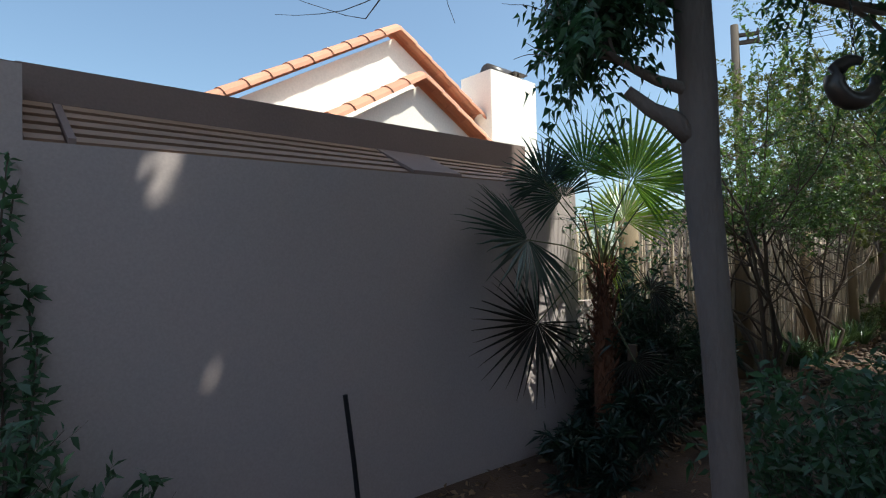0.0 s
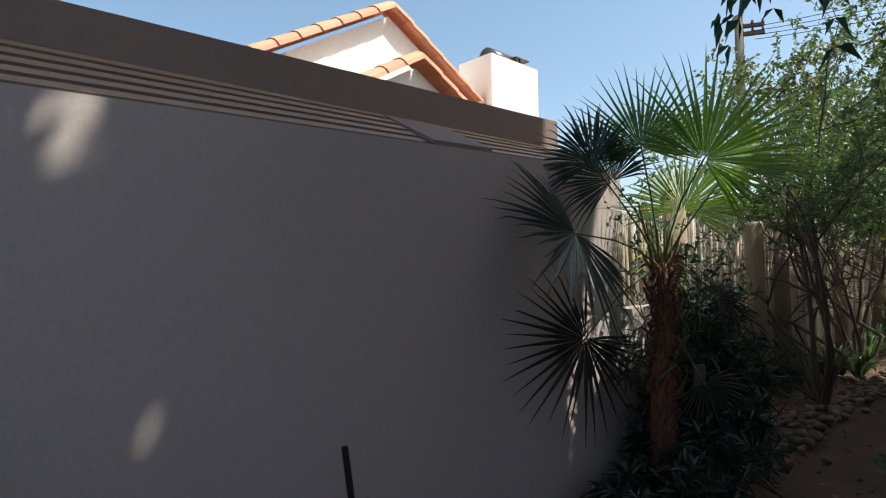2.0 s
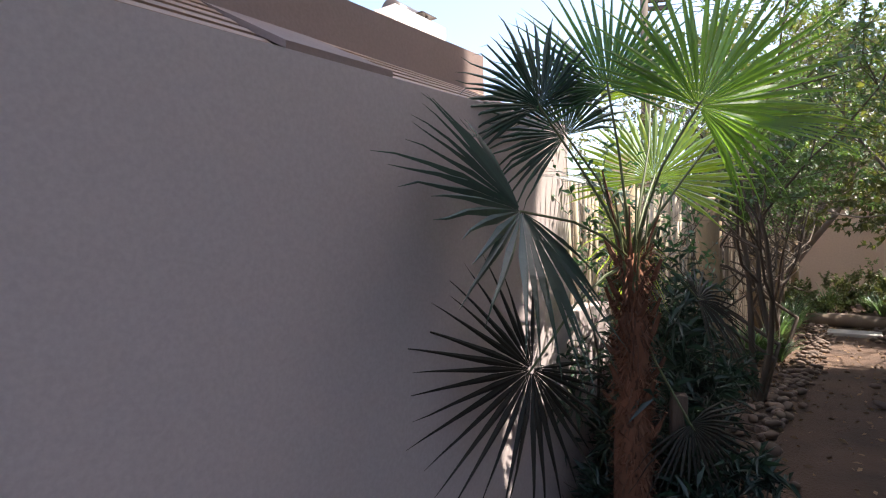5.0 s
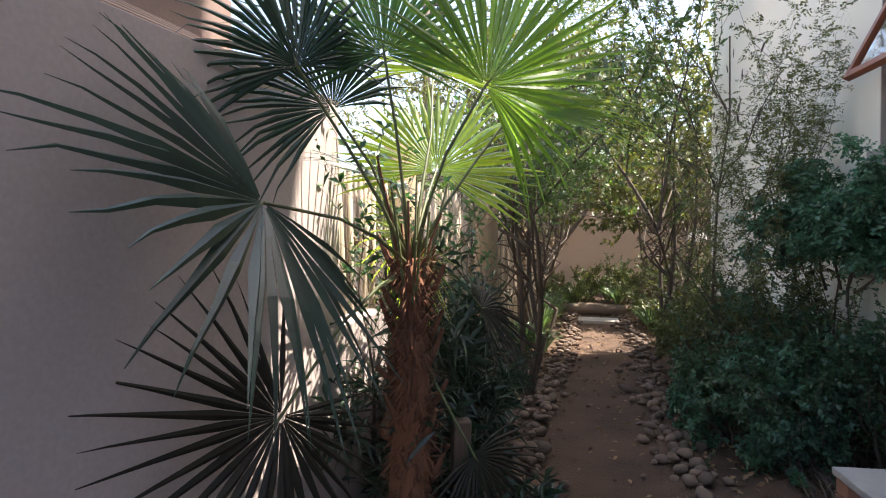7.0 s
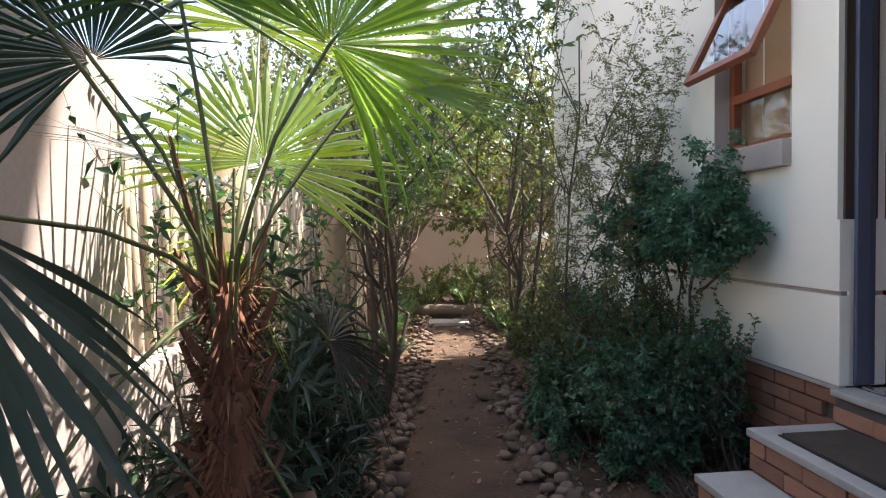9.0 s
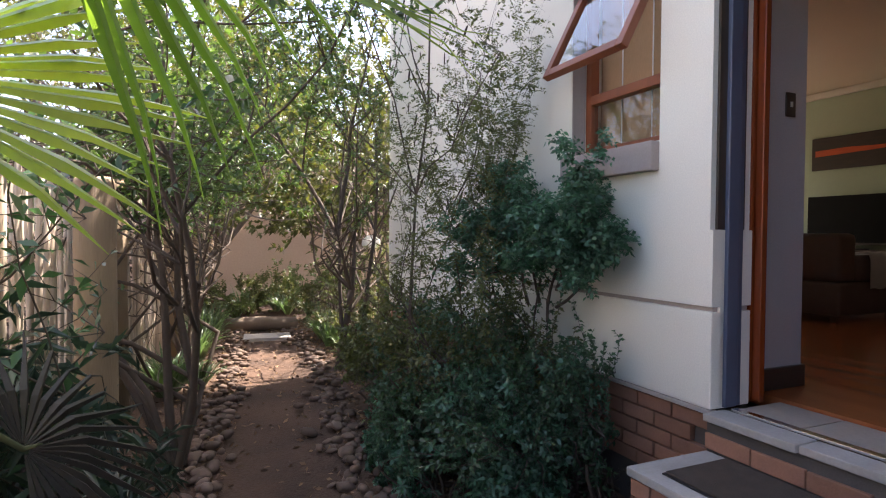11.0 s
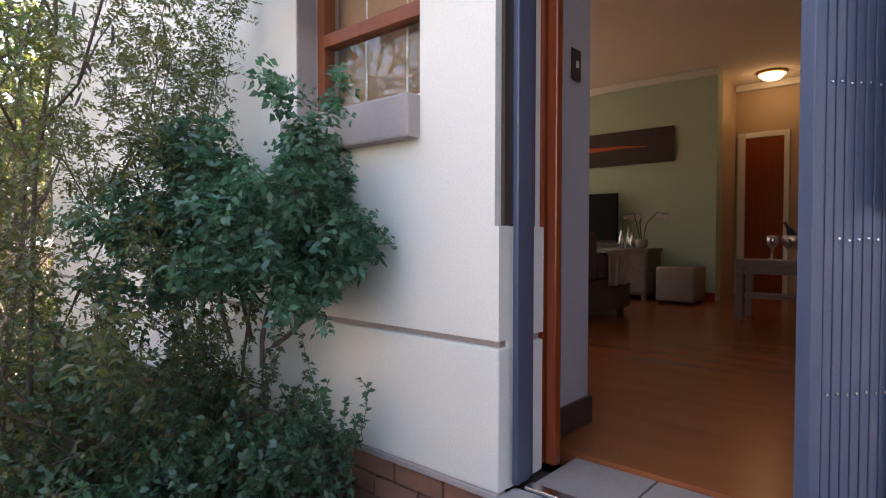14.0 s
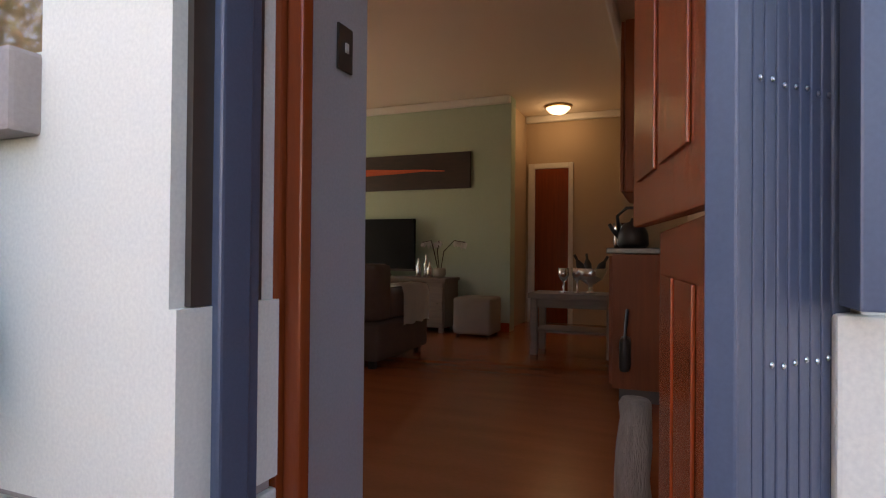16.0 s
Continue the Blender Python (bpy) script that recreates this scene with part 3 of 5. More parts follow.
structure("cornice_passage", boxed(6.63, 6.698, -0.355, 1.056, CEIL - 0.09, CEIL - 0.002, bevel=0.02), WHITE_PAINT, HM, "white plaster cornice in the passage", "trim")
structure("cornice_kitchen", boxed(0.5, 6.6, -0.356, -0.29, CEIL - 0.09, CEIL - 0.002, bevel=0.02), WHITE_PAINT, HM, "white plaster cornice over the kitchen", "trim")
structure("baseboard_living", boxed(5.6, 5.618, 0.98, 4.3, FLOOR, FLOOR + 0.1, bevel=0.004), VARNISH, HM, "dark varnished skirting of the green wall", "baseboard")


def window():
    ob = thing("window_1", "reddish wooden window with an open awning sash", "window", HM, "", "structure")
    y0, y1, z0, z1 = WIN
    f = boxed(0.105, 0.165, y0, y0 + 0.05, z0, z1, bevel=0.005)
    box(f, 0.105, 0.165, y1 - 0.05, y1, z0, z1, bevel=0.005)
    box(f, 0.105, 0.165, y0 + 0.05, y1 - 0.05, z0, z0 + 0.05, bevel=0.005)
    box(f, 0.105, 0.165, y0 + 0.05, y1 - 0.05, z1 - 0.05, z1, bevel=0.005)
    box(f, 0.102, 0.168, y0 + 0.05, y1 - 0.05, 2.15, 2.205, bevel=0.005)
    part("window_frame", f, WINDOW_WOOD, ob)
    part("pane", boxed(0.13, 0.136, y0 + 0.045, y1 - 0.045, z0 + 0.045, 2.155), PANE, ob).visible_shadow = False
    for k in (1, 2):
        y = y0 + (y1 - y0) * k / 3
        part("bar", tube(bmesh.new(), [(0.18, y, z0 + 0.02), (0.18, y, z1 - 0.02)], 0.004, 6), WHITE_PAINT, ob, "thin burglar bar")
    bm = bmesh.new()
    w0, w1, low, high = y0 + 0.02, y1 - 0.02, -0.64, 0.0
    box(bm, -0.022, 0.022, w0, w0 + 0.05, low, high, bevel=0.005)
    box(bm, -0.022, 0.022, w1 - 0.05, w1, low, high, bevel=0.005)
    box(bm, -0.022, 0.022, w0 + 0.05, w1 - 0.05, low, low + 0.05, bevel=0.005)
    box(bm, -0.022, 0.022, w0 + 0.05, w1 - 0.05, high - 0.05, high, bevel=0.005)
    tilt = Matrix.Translation((0.08, 0, 2.845)) @ Matrix.Rotation(radians(27), 4, "Y")
    bmesh.ops.transform(bm, matrix=tilt, verts=bm.verts)
    sash = part("sash", bm, WINDOW_WOOD, ob, "awning sash propped open")
    part("sash_pane", boxed(-0.003, 0.003, w0 + 0.045, w1 - 0.045, low + 0.045, high - 0.045, m=tilt), PANE, sash).visible_shadow = False
    part("window_sill", boxed(-0.055, 0.1, y0, y1 + 0.04, 1.685, 1.832, bevel=0.01), TAUPE, ob, "thick taupe plastered sill")
    structure("window_reveal", wall_with_holes(y0 - 0.004, y1 + 0.004, z0, z1 + 0.004, 0.004, 0.1, [(y0 + 0.002, y1 - 0.004, z0, z1 - 0.002)]), TAUPE, HM, "taupe painted window reveal", "trim")


window()


def roller_blind():
    ob = thing("window_blind", "orange brown fabric blind inside the window", "blind", HM)
    part("fabric", boxed(0.215, 0.219, WIN[0] + 0.01, WIN[1] - 0.01, WIN[2] + 0.01, WIN[3] - 0.05), CURTAIN, ob)
    part("roller", tube(bmesh.new(), [(0.22, WIN[0] + 0.005, WIN[3] - 0.035), (0.22, WIN[1] - 0.005, WIN[3] - 0.035)], 0.018, 10), WHITE_PAINT, ob)


roller_blind()


def door_frame():
    ob = thing("door_frame", "varnished red brown timber door frame", "door frame", HM)
    part("jamb", boxed(0.25, 0.335, 0.002, 0.09, FLOOR, 2.72, bevel=0.006), VARNISH, ob)
    part("door_stop", boxed(0.265, 0.3, -0.04, 0.0, FLOOR, 2.7, bevel=0.006), VARNISH, ob)
    part("jamb", boxed(0.25, 0.335, -0.93, -0.86, FLOOR, 2.72, bevel=0.006), VARNISH, ob)
    part("head", boxed(0.25, 0.335, -0.86, 0.09, 2.72, 2.78, bevel=0.006), VARNISH, ob)


door_frame()


def stable_door():
    ob = thing("door_1", "varnished orange brown stable door standing open", "door", HM @ pose(0.34, -0.785, FLOOR, 0, 0, 10.0), "", "structure")
    for name, z0, z1, turn in (("lower_leaf", 0.012, 0.95, -4.0), ("upper_leaf", 0.965, 2.1, 1.5)):
        m = Matrix.Rotation(radians(turn), 4, "Z")
        bm = boxed(0.0, 0.78, -0.022, 0.018, z0, z1, bevel=0.005, m=m)
        leaf = part(name, bm, VARNISH, ob)
        for a, b in ((0.1, 0.36), (0.42, 0.68)):
            part("panel", boxed(a, b, 0.0185, 0.026, z0 + 0.12, z1 - 0.12, bevel=0.003, m=m), VARNISH, leaf)
        if name == "upper_leaf":
            part("edge_plate", boxed(0.7805, 0.784, -0.018, 0.014, z0 + 0.02, z0 + 0.2, m=m), BRASS, leaf, "brass lock plate")
    return ob


stable_door()


def security_gate():
    ob = thing("security_gate", "dark blue grey steel trellis gate folded open", "gate", HM)
    part("lock_post", boxed(0.075, 0.15, -0.018, 0.05, 0.59, 2.77, bevel=0.006), STEEL_BLUE, ob)
    part("lock_channel", boxed(0.15, 0.185, -0.005, 0.05, 0.59, 2.77, bevel=0.003), STEEL_BLUE, ob)
    part("keep_plate", boxed(0.068, 0.0745, 0.005, 0.03, 1.38, 1.5, bevel=0.002), CHROME, ob)
    part("bottom_track", boxed(0.09, 0.13, -0.86, -0.035, 0.581, 0.592, bevel=0.002), CHROME, ob, "worn aluminium floor track")
    part("top_track", boxed(0.08, 0.16, -0.9, -0.03, 2.70, 2.775, bevel=0.003), STEEL_BLUE, ob)
    ax, ay, bx, by = 0.045, -0.755, 0.205, -0.885
    way = Vector((bx - ax, by - ay, 0)).normalized()
    turn = math.degrees(math.atan2(way.y, way.x))
    lead = Matrix.Translation((ax, ay, 0)) @ Matrix.Rotation(radians(turn), 4, "Z")
    part("lead_bar", boxed(0.006, 0.034, -0.03, 0.012, 0.6, 2.7, bevel=0.004, m=lead), STEEL_BLUE, ob)
    pitch, strips = 0.0238, 7
    for k in range(strips):
        x = 0.02 + (k + 0.7) * pitch
        strip = part("strip", boxed(x, x + pitch - 0.003, -0.028, 0.002 + 0.004 * (k % 2), 0.6, 2.7, bevel=0.0025, m=lead), STEEL_BLUE, ob)
        for z, first in ((1.685, 0), (1.355, 1), (1.025, 0), (2.02, 1)):
            if k < first:
                continue
            bm = bmesh.new()
            lathe(bm, [(0.0008, 0.0), (0.0042, 0.0), (0.0042, 0.0015), (0.0022, 0.003), (0.0008, 0.0032)], 10)
            # rivets face the garden
            face = lead @ Matrix.Translation((x + pitch * 0.45, -0.0285, z + 0.002 * math.sin(k * 2.1))) @ Matrix.Rotation(radians(90), 4, "X")
            bmesh.ops.transform(bm, matrix=face, verts=bm.verts)
            part("rivet", bm, CHROME, strip, "bright steel rivet")
    part("end_channel", boxed(0.206, 0.25, -0.028, 0.012, 0.6, 2.75, bevel=0.004, m=lead), STEEL_BLUE, ob)
    part("wall_channel", boxed(0.1, 0.188, -0.94, -0.912, 1.42, 2.77, bevel=0.003), STEEL_BLUE, ob)


security_gate()


def switch_plate():
    ob = thing("light_switch", "dark brown light switch plate on the wall", "switch", HM @ pose(0.62, 0.09, 2.02, 90, 0, 0))
    part("plate", boxed(-0.035, 0.035, -0.06, 0.06, 0.0, 0.008, bevel=0.003), BROWN_PLATE, ob)
    part("rocker", boxed(-0.008, 0.008, -0.012, 0.014, 0.0085, 0.013, bevel=0.002), WHITE_PAINT, ob, "small white rocker")


switch_plate()


# ---- doorstep ----
def threshold():
    ob = thing("threshold", "chipped pale door sill with grey tiles behind", "threshold", HM)
    part("sill_board", boxed(-0.045, 0.09, -0.42, 0.0, 0.545, 0.58, bevel=0.006), SLAB, ob, "pale chipped sill slab")
    part("sill_board", boxed(-0.03, 0.09, -0.9, -0.425, 0.545, 0.578, bevel=0.006), SLAB, ob, "pale chipped sill slab")
    part("sill_bed", boxed(-0.015, 0.42, -0.9, 0.0, 0.40, 0.544), MORTAR, ob, "dark mortar bed under the sill")
    for k in range(3):
        part("tile", boxed(0.135, 0.415, -0.03 - 0.29 * (k + 1), -0.036 - 0.29 * k, 0.545, 0.585, bevel=0.003), GREY_TILE, ob)


threshold()


def brick_mesh(l, w, h):
    bm = boxed(-l / 2, l / 2, -w / 2, w / 2, -h / 2, h / 2, bevel=0.004)
    return mesh_of("brick", bm, BRICK)


BRICKS = [brick_mesh(0.215, 0.1, 0.068), brick_mesh(0.222, 0.098, 0.07), brick_mesh(0.1, 0.1, 0.068)]


def lay(parent, x, y, z, along="y", half=False):
    ob = new("brick", BRICKS[2] if half else BRICKS[random.randrange(2)])
    ob.parent = parent
    ob.matrix_local = pose(x + random.uniform(-0.003, 0.003), y, z, 0, random.uniform(-1, 1), (90 if along == "y" else 0) + random.uniform(-0.7, 0.7))


def brick_step(name, label, x0, x1, y0, y1, top, slab_rim):
    ob = thing(name, label, "step", HM, "brick doorsteps")
    part("core", boxed(x0 + 0.09, x1, y0 + 0.02, y1 - 0.09, -0.3, top - 0.04), MORTAR, ob, "mortar core")
    z = top - 0.04 - 0.038
    while z > -0.1:
        off = 0.11 * (round((top - z) / 0.078) % 2)
        y = y1 - 0.11 - off
        while y > y0:
            lay(ob, x0 + 0.05, y, z)
            y -= 0.228
        if off:
            lay(ob, x0 + 0.05, y1 - 0.055, z, half=True)
        x = x0 + 0.215
        while x < x1:
            lay(ob, x, y1 - 0.05, z, "x")
            x += 0.228
        z -= 0.078
    part("slab", boxed(x0 - 0.012, x1, y0, y1 + 0.012, top - 0.038, top, bevel=0.008), SLAB, ob, slab_rim)
    return ob


riser = thing("threshold_bricks", "brick course under the door sill", "bricks", HM)
for k in range(4):
    lay(riser, 0.02, -0.11 - 0.228 * k, 0.456)
brick_step("upper_doorstep", "brick doorstep with a worn grey slab", -0.47, -0.03, -1.2, -0.02, 0.415, "worn grey slab top")
brick_step("lower_doorstep", "lower brick doorstep with a worn grey slab", -0.74, -0.472, -1.6, -0.04, 0.22, "worn grey slab top")
mat_ob = thing("door_mat", "dark brown fibre door mat on the step", "mat", HM)
part("mat_surface", boxed(-0.40, -0.06, -0.95, -0.14, 0.418, 0.432, bevel=0.005), MAT_FIBRE, mat_ob)
part("edging", boxed(-0.41, -0.05, -0.96, -0.13, 0.4155, 0.422, bevel=0.002), BLACK, mat_ob, "black rubber edging")


# ---- things indoors ----
def on_house(x, y, z, rz=0):
    return HM @ pose(x, y, z, 0, 0, rz)


def picture():
    ob = thing("sunset_picture", "long dark canvas print with an orange band", "picture", on_house(5.615, 1.46, 2.26))
    part("canvas", boxed(-0.03, 0.0, 0.0, 1.75, 0.0, 0.43, bevel=0.004), ART_DARK, ob)
    bm = bmesh.new()
    rows = [(0.32, 0.205, 0.215), (0.6, 0.215, 0.24), (0.95, 0.2, 0.25), (1.3, 0.19, 0.27), (1.7, 0.18, 0.26)]
    line = [bm.verts.new((-0.034, y, a)) for y, a, b in rows], [bm.verts.new((-0.034, y, b)) for y, a, b in rows]
    for k in range(len(rows) - 1):
        bm.faces.new((line[0][k], line[0][k + 1], line[1][k + 1], line[1][k]))
    part("orange_band", bm, ART_ORANGE, ob, "glowing orange band of the print")


picture()


def television():
    ob = thing("television", "black flat television on the sideboard", "television", on_house(5.45, 2.1, 1.215))
    part("screen", boxed(-0.02, 0.03, 0.0, 1.05, 0.06, 0.685, bevel=0.006), SCREEN, ob)
    part("bezel", boxed(-0.026, -0.0205, 0.0, 1.05, 0.06, 0.085, bevel=0.002), BROWN_PLATE, ob, "dark glossy lower bezel")
    part("stand", boxed(-0.1, 0.1, 0.35, 0.7, 0.0, 0.015, bevel=0.004), BLACK, ob)
    part("neck", boxed(-0.01, 0.02, 0.47, 0.58, 0.015, 0.06), BLACK, ob)


television()


def sideboard():
    ob = thing("sideboard", "limed grey wooden sideboard under the television", "sideboard", on_house(5.15, 1.58, FLOOR))
    part("body", boxed(0.02, 0.44, 0.02, 1.7, 0.06, 0.575, bevel=0.004), GREY_WOOD, ob)
    part("top", boxed(0.0, 0.45, 0.0, 1.72, 0.577, 0.612, bevel=0.006), GREY_WOOD, ob)
    for k in range(3):
        d = part("door", boxed(0.0, 0.018, 0.04 + k * 0.56, 0.58 + k * 0.56, 0.09, 0.55, bevel=0.004), GREY_WOOD, ob)
        part("knob", lathe(bmesh.new(), [(0.004, 0), (0.012, 0.006), (0.012, 0.016), (0.004, 0.02)], 10, (-0.008, 0.1 + k * 0.56, 0.32)), CHROME, d)
    for y in (0.05, 1.62):
        for x in (0.04, 0.38):
            part("foot", boxed(x, x + 0.05, y, y + 0.05, 0.0, 0.058), GREY_WOOD, ob)


sideboard()


def glass_vase(x, y, h, r):
    ob = thing("glass_vase", "small clear glass bottle on the sideboard", "vase", on_house(x, y, 1.213), "glass bottles on the sideboard")
    part("glass", lathe(bmesh.new(), [(r * 0.9, 0), (r, 0.01), (r, h * 0.55), (r * 0.4, h * 0.75), (r * 0.45, h)], 14), CHROME, ob, smooth=True)


for x, y, h, r in ((5.3, 1.98, 0.22, 0.035), (5.33, 1.9, 0.26, 0.03), (5.28, 1.83, 0.18, 0.035)):
    glass_vase(x, y, h, r)


def orchid():
    ob = thing("orchid", "grey orchid in a round pot on the sideboard", "plant", on_house(5.3, 1.72, 1.213))
    part("pot", lathe(bmesh.new(), [(0.05, 0), (0.075, 0.04), (0.07, 0.1), (0.06, 0.11)], 16), GREY_TILE, ob, smooth=True)
    bm, anchors, rng = bmesh.new(), [], np.random.default_rng(4)
    for s in (-1, 1, 0.3):
        pts = [Vector((0, 0.02 * s, 0.1)), Vector((-0.02, 0.06 * s, 0.3)), Vector((-0.03, 0.14 * s - 0.05, 0.42)), Vector((-0.03, 0.26 * s - 0.06, 0.4))]
        tube(bm, pts, 0.006, 5)
        for k in range(9):
            q = pts[2].lerp(pts[3], k / 8)
            anchors.append((*q, 0, 0.3 * s, -1))
    part("flower_stem", bm, DARK_BARK, ob)
    bloom = new("flower", leaf_mesh("flower", anchors * 2, WHITE_FABRIC, 0.06, 0.9, 0.3, 5))
    bloom.parent = ob
    tagged(bloom, kind="stuff")


orchid()


def ottoman():
    ob = thing("ottoman", "square beige upholstered ottoman on the floor", "ottoman", on_house(5.2, 1.02, FLOOR))
    part("cushion", boxed(-0.2, 0.22, 0.0, 0.42, 0.03, 0.42, bevel=0.03), PALE_FABRIC, ob, smooth=True)
    for x in (-0.16, 0.16):
        for y in (0.03, 0.36):
            part("foot", boxed(x, x + 0.03, y, y + 0.03, 0.0, 0.03), BLACK, ob)


ottoman()


def sofa():
    ob = thing("sofa", "dark brown fabric sofa with rounded arms", "sofa", on_house(3.1, 1.32, FLOOR))
    part("base", boxed(0.0, 0.95, 0.0, 1.9, 0.06, 0.36, bevel=0.03), DARK_FABRIC, ob, smooth=True)
    part("seat_cushion", boxed(0.22, 0.96, 0.2, 1.7, 0.365, 0.5, bevel=0.04), DARK_FABRIC, ob, smooth=True)
    part("backrest", boxed(0.0, 0.24, 0.0, 1.9, 0.36, 0.8, bevel=0.05), DARK_FABRIC, ob, smooth=True)
    part("arm", boxed(0.24, 0.95, 0.0, 0.19, 0.36, 0.6, bevel=0.05), DARK_FABRIC, ob, smooth=True)
    part("arm", boxed(0.24, 0.95, 1.71, 1.9, 0.36, 0.6, bevel=0.05), DARK_FABRIC, ob, smooth=True)
    for x in (0.04, 0.86):
        for y in (0.05, 1.8):
            part("foot", boxed(x, x + 0.05, y, y + 0.05, 0.0, 0.06), BLACK, ob)
    throw = thing("throw_blanket", "white throw draped over the sofa arm", "blanket", on_house(3.1, 1.32, FLOOR))
    bm = bmesh.new()
    prof = [(-0.025, 0.3), (-0.022, 0.55), (0.0, 0.622), (0.1, 0.63), (0.2, 0.615), (0.24, 0.52)]
    rows = [[bm.verts.new((0.4 + 0.5 * i / 12, y - 0.01 * math.sin(i * 1.7), z + 0.008 * math.sin(i * 1.3 + j))) for j, (y, z) in enumerate(prof)] for i in range(13)]
    for a, b in zip(rows, rows[1:]):
        for k in range(len(prof) - 1):
            bm.faces.new((a[k], a[k + 1], b[k + 1], b[k]))
    bmesh.ops.solidify(bm, geom=bm.faces, thickness=0.012)
    part("cloth", bm, WHITE_FABRIC, throw, smooth=True)


sofa()


def side_table():
    ob = thing("side_table", "limed grey wooden bench table with a shelf", "table", on_house(4.25, -0.3, FLOOR))
    part("tabletop", boxed(0.0, 0.45, 0.0, 0.75, 0.5, 0.545, bevel=0.006), GREY_WOOD, ob)
    part("shelf", boxed(0.04, 0.41, 0.05, 0.7, 0.2, 0.225, bevel=0.004), GREY_WOOD, ob)
    part("apron", boxed(0.03, 0.05, 0.06, 0.69, 0.42, 0.498), GREY_WOOD, ob)
    for x in (0.02, 0.37):
        for y in (0.02, 0.67):
            part("leg", boxed(x, x + 0.06, y, y + 0.06, 0.0, 0.498, bevel=0.004), GREY_WOOD, ob)


side_table()


def goblet(x, y):
    ob = thing("silver_goblet", "shiny silver goblet on the bench table", "goblet", on_house(x, y, 1.146), "silver goblets on the table")
    part("cup", lathe(bmesh.new(), [(0.035, 0), (0.04, 0.006), (0.008, 0.02), (0.008, 0.1), (0.03, 0.12), (0.048, 0.16), (0.05, 0.22), (0.046, 0.22)], 16), CHROME, ob, smooth=True)


goblet(4.4, 0.16), goblet(4.45, 0.05)


def wine_cooler():
    ob = thing("wine_cooler", "silver footed bowl with dark wine bottles on the table", "bowl", on_house(4.5, -0.06, 1.146))
    part("bowl", lathe(bmesh.new(), [(0.06, 0), (0.02, 0.02), (0.02, 0.07), (0.1, 0.12), (0.15, 0.22), (0.145, 0.22)], 20), CHROME, ob, smooth=True)
    for a, lean in ((0.4, 25), (2.2, 30), (4.2, 35)):
        m = Matrix.Translation((0.04 * math.cos(a), 0.04 * math.sin(a), 0.13)) @ Matrix.Rotation(a, 4, "Z") @ Matrix.Rotation(radians(lean), 4, "Y")
        bm = lathe(bmesh.new(), [(0.03, 0.0), (0.034, 0.01), (0.034, 0.14), (0.012, 0.19), (0.013, 0.24)], 12)
        bmesh.ops.transform(bm, matrix=m, verts=bm.verts)
        part("bottle", bm, BLACK, ob, "dark wine bottle", True)


wine_cooler()


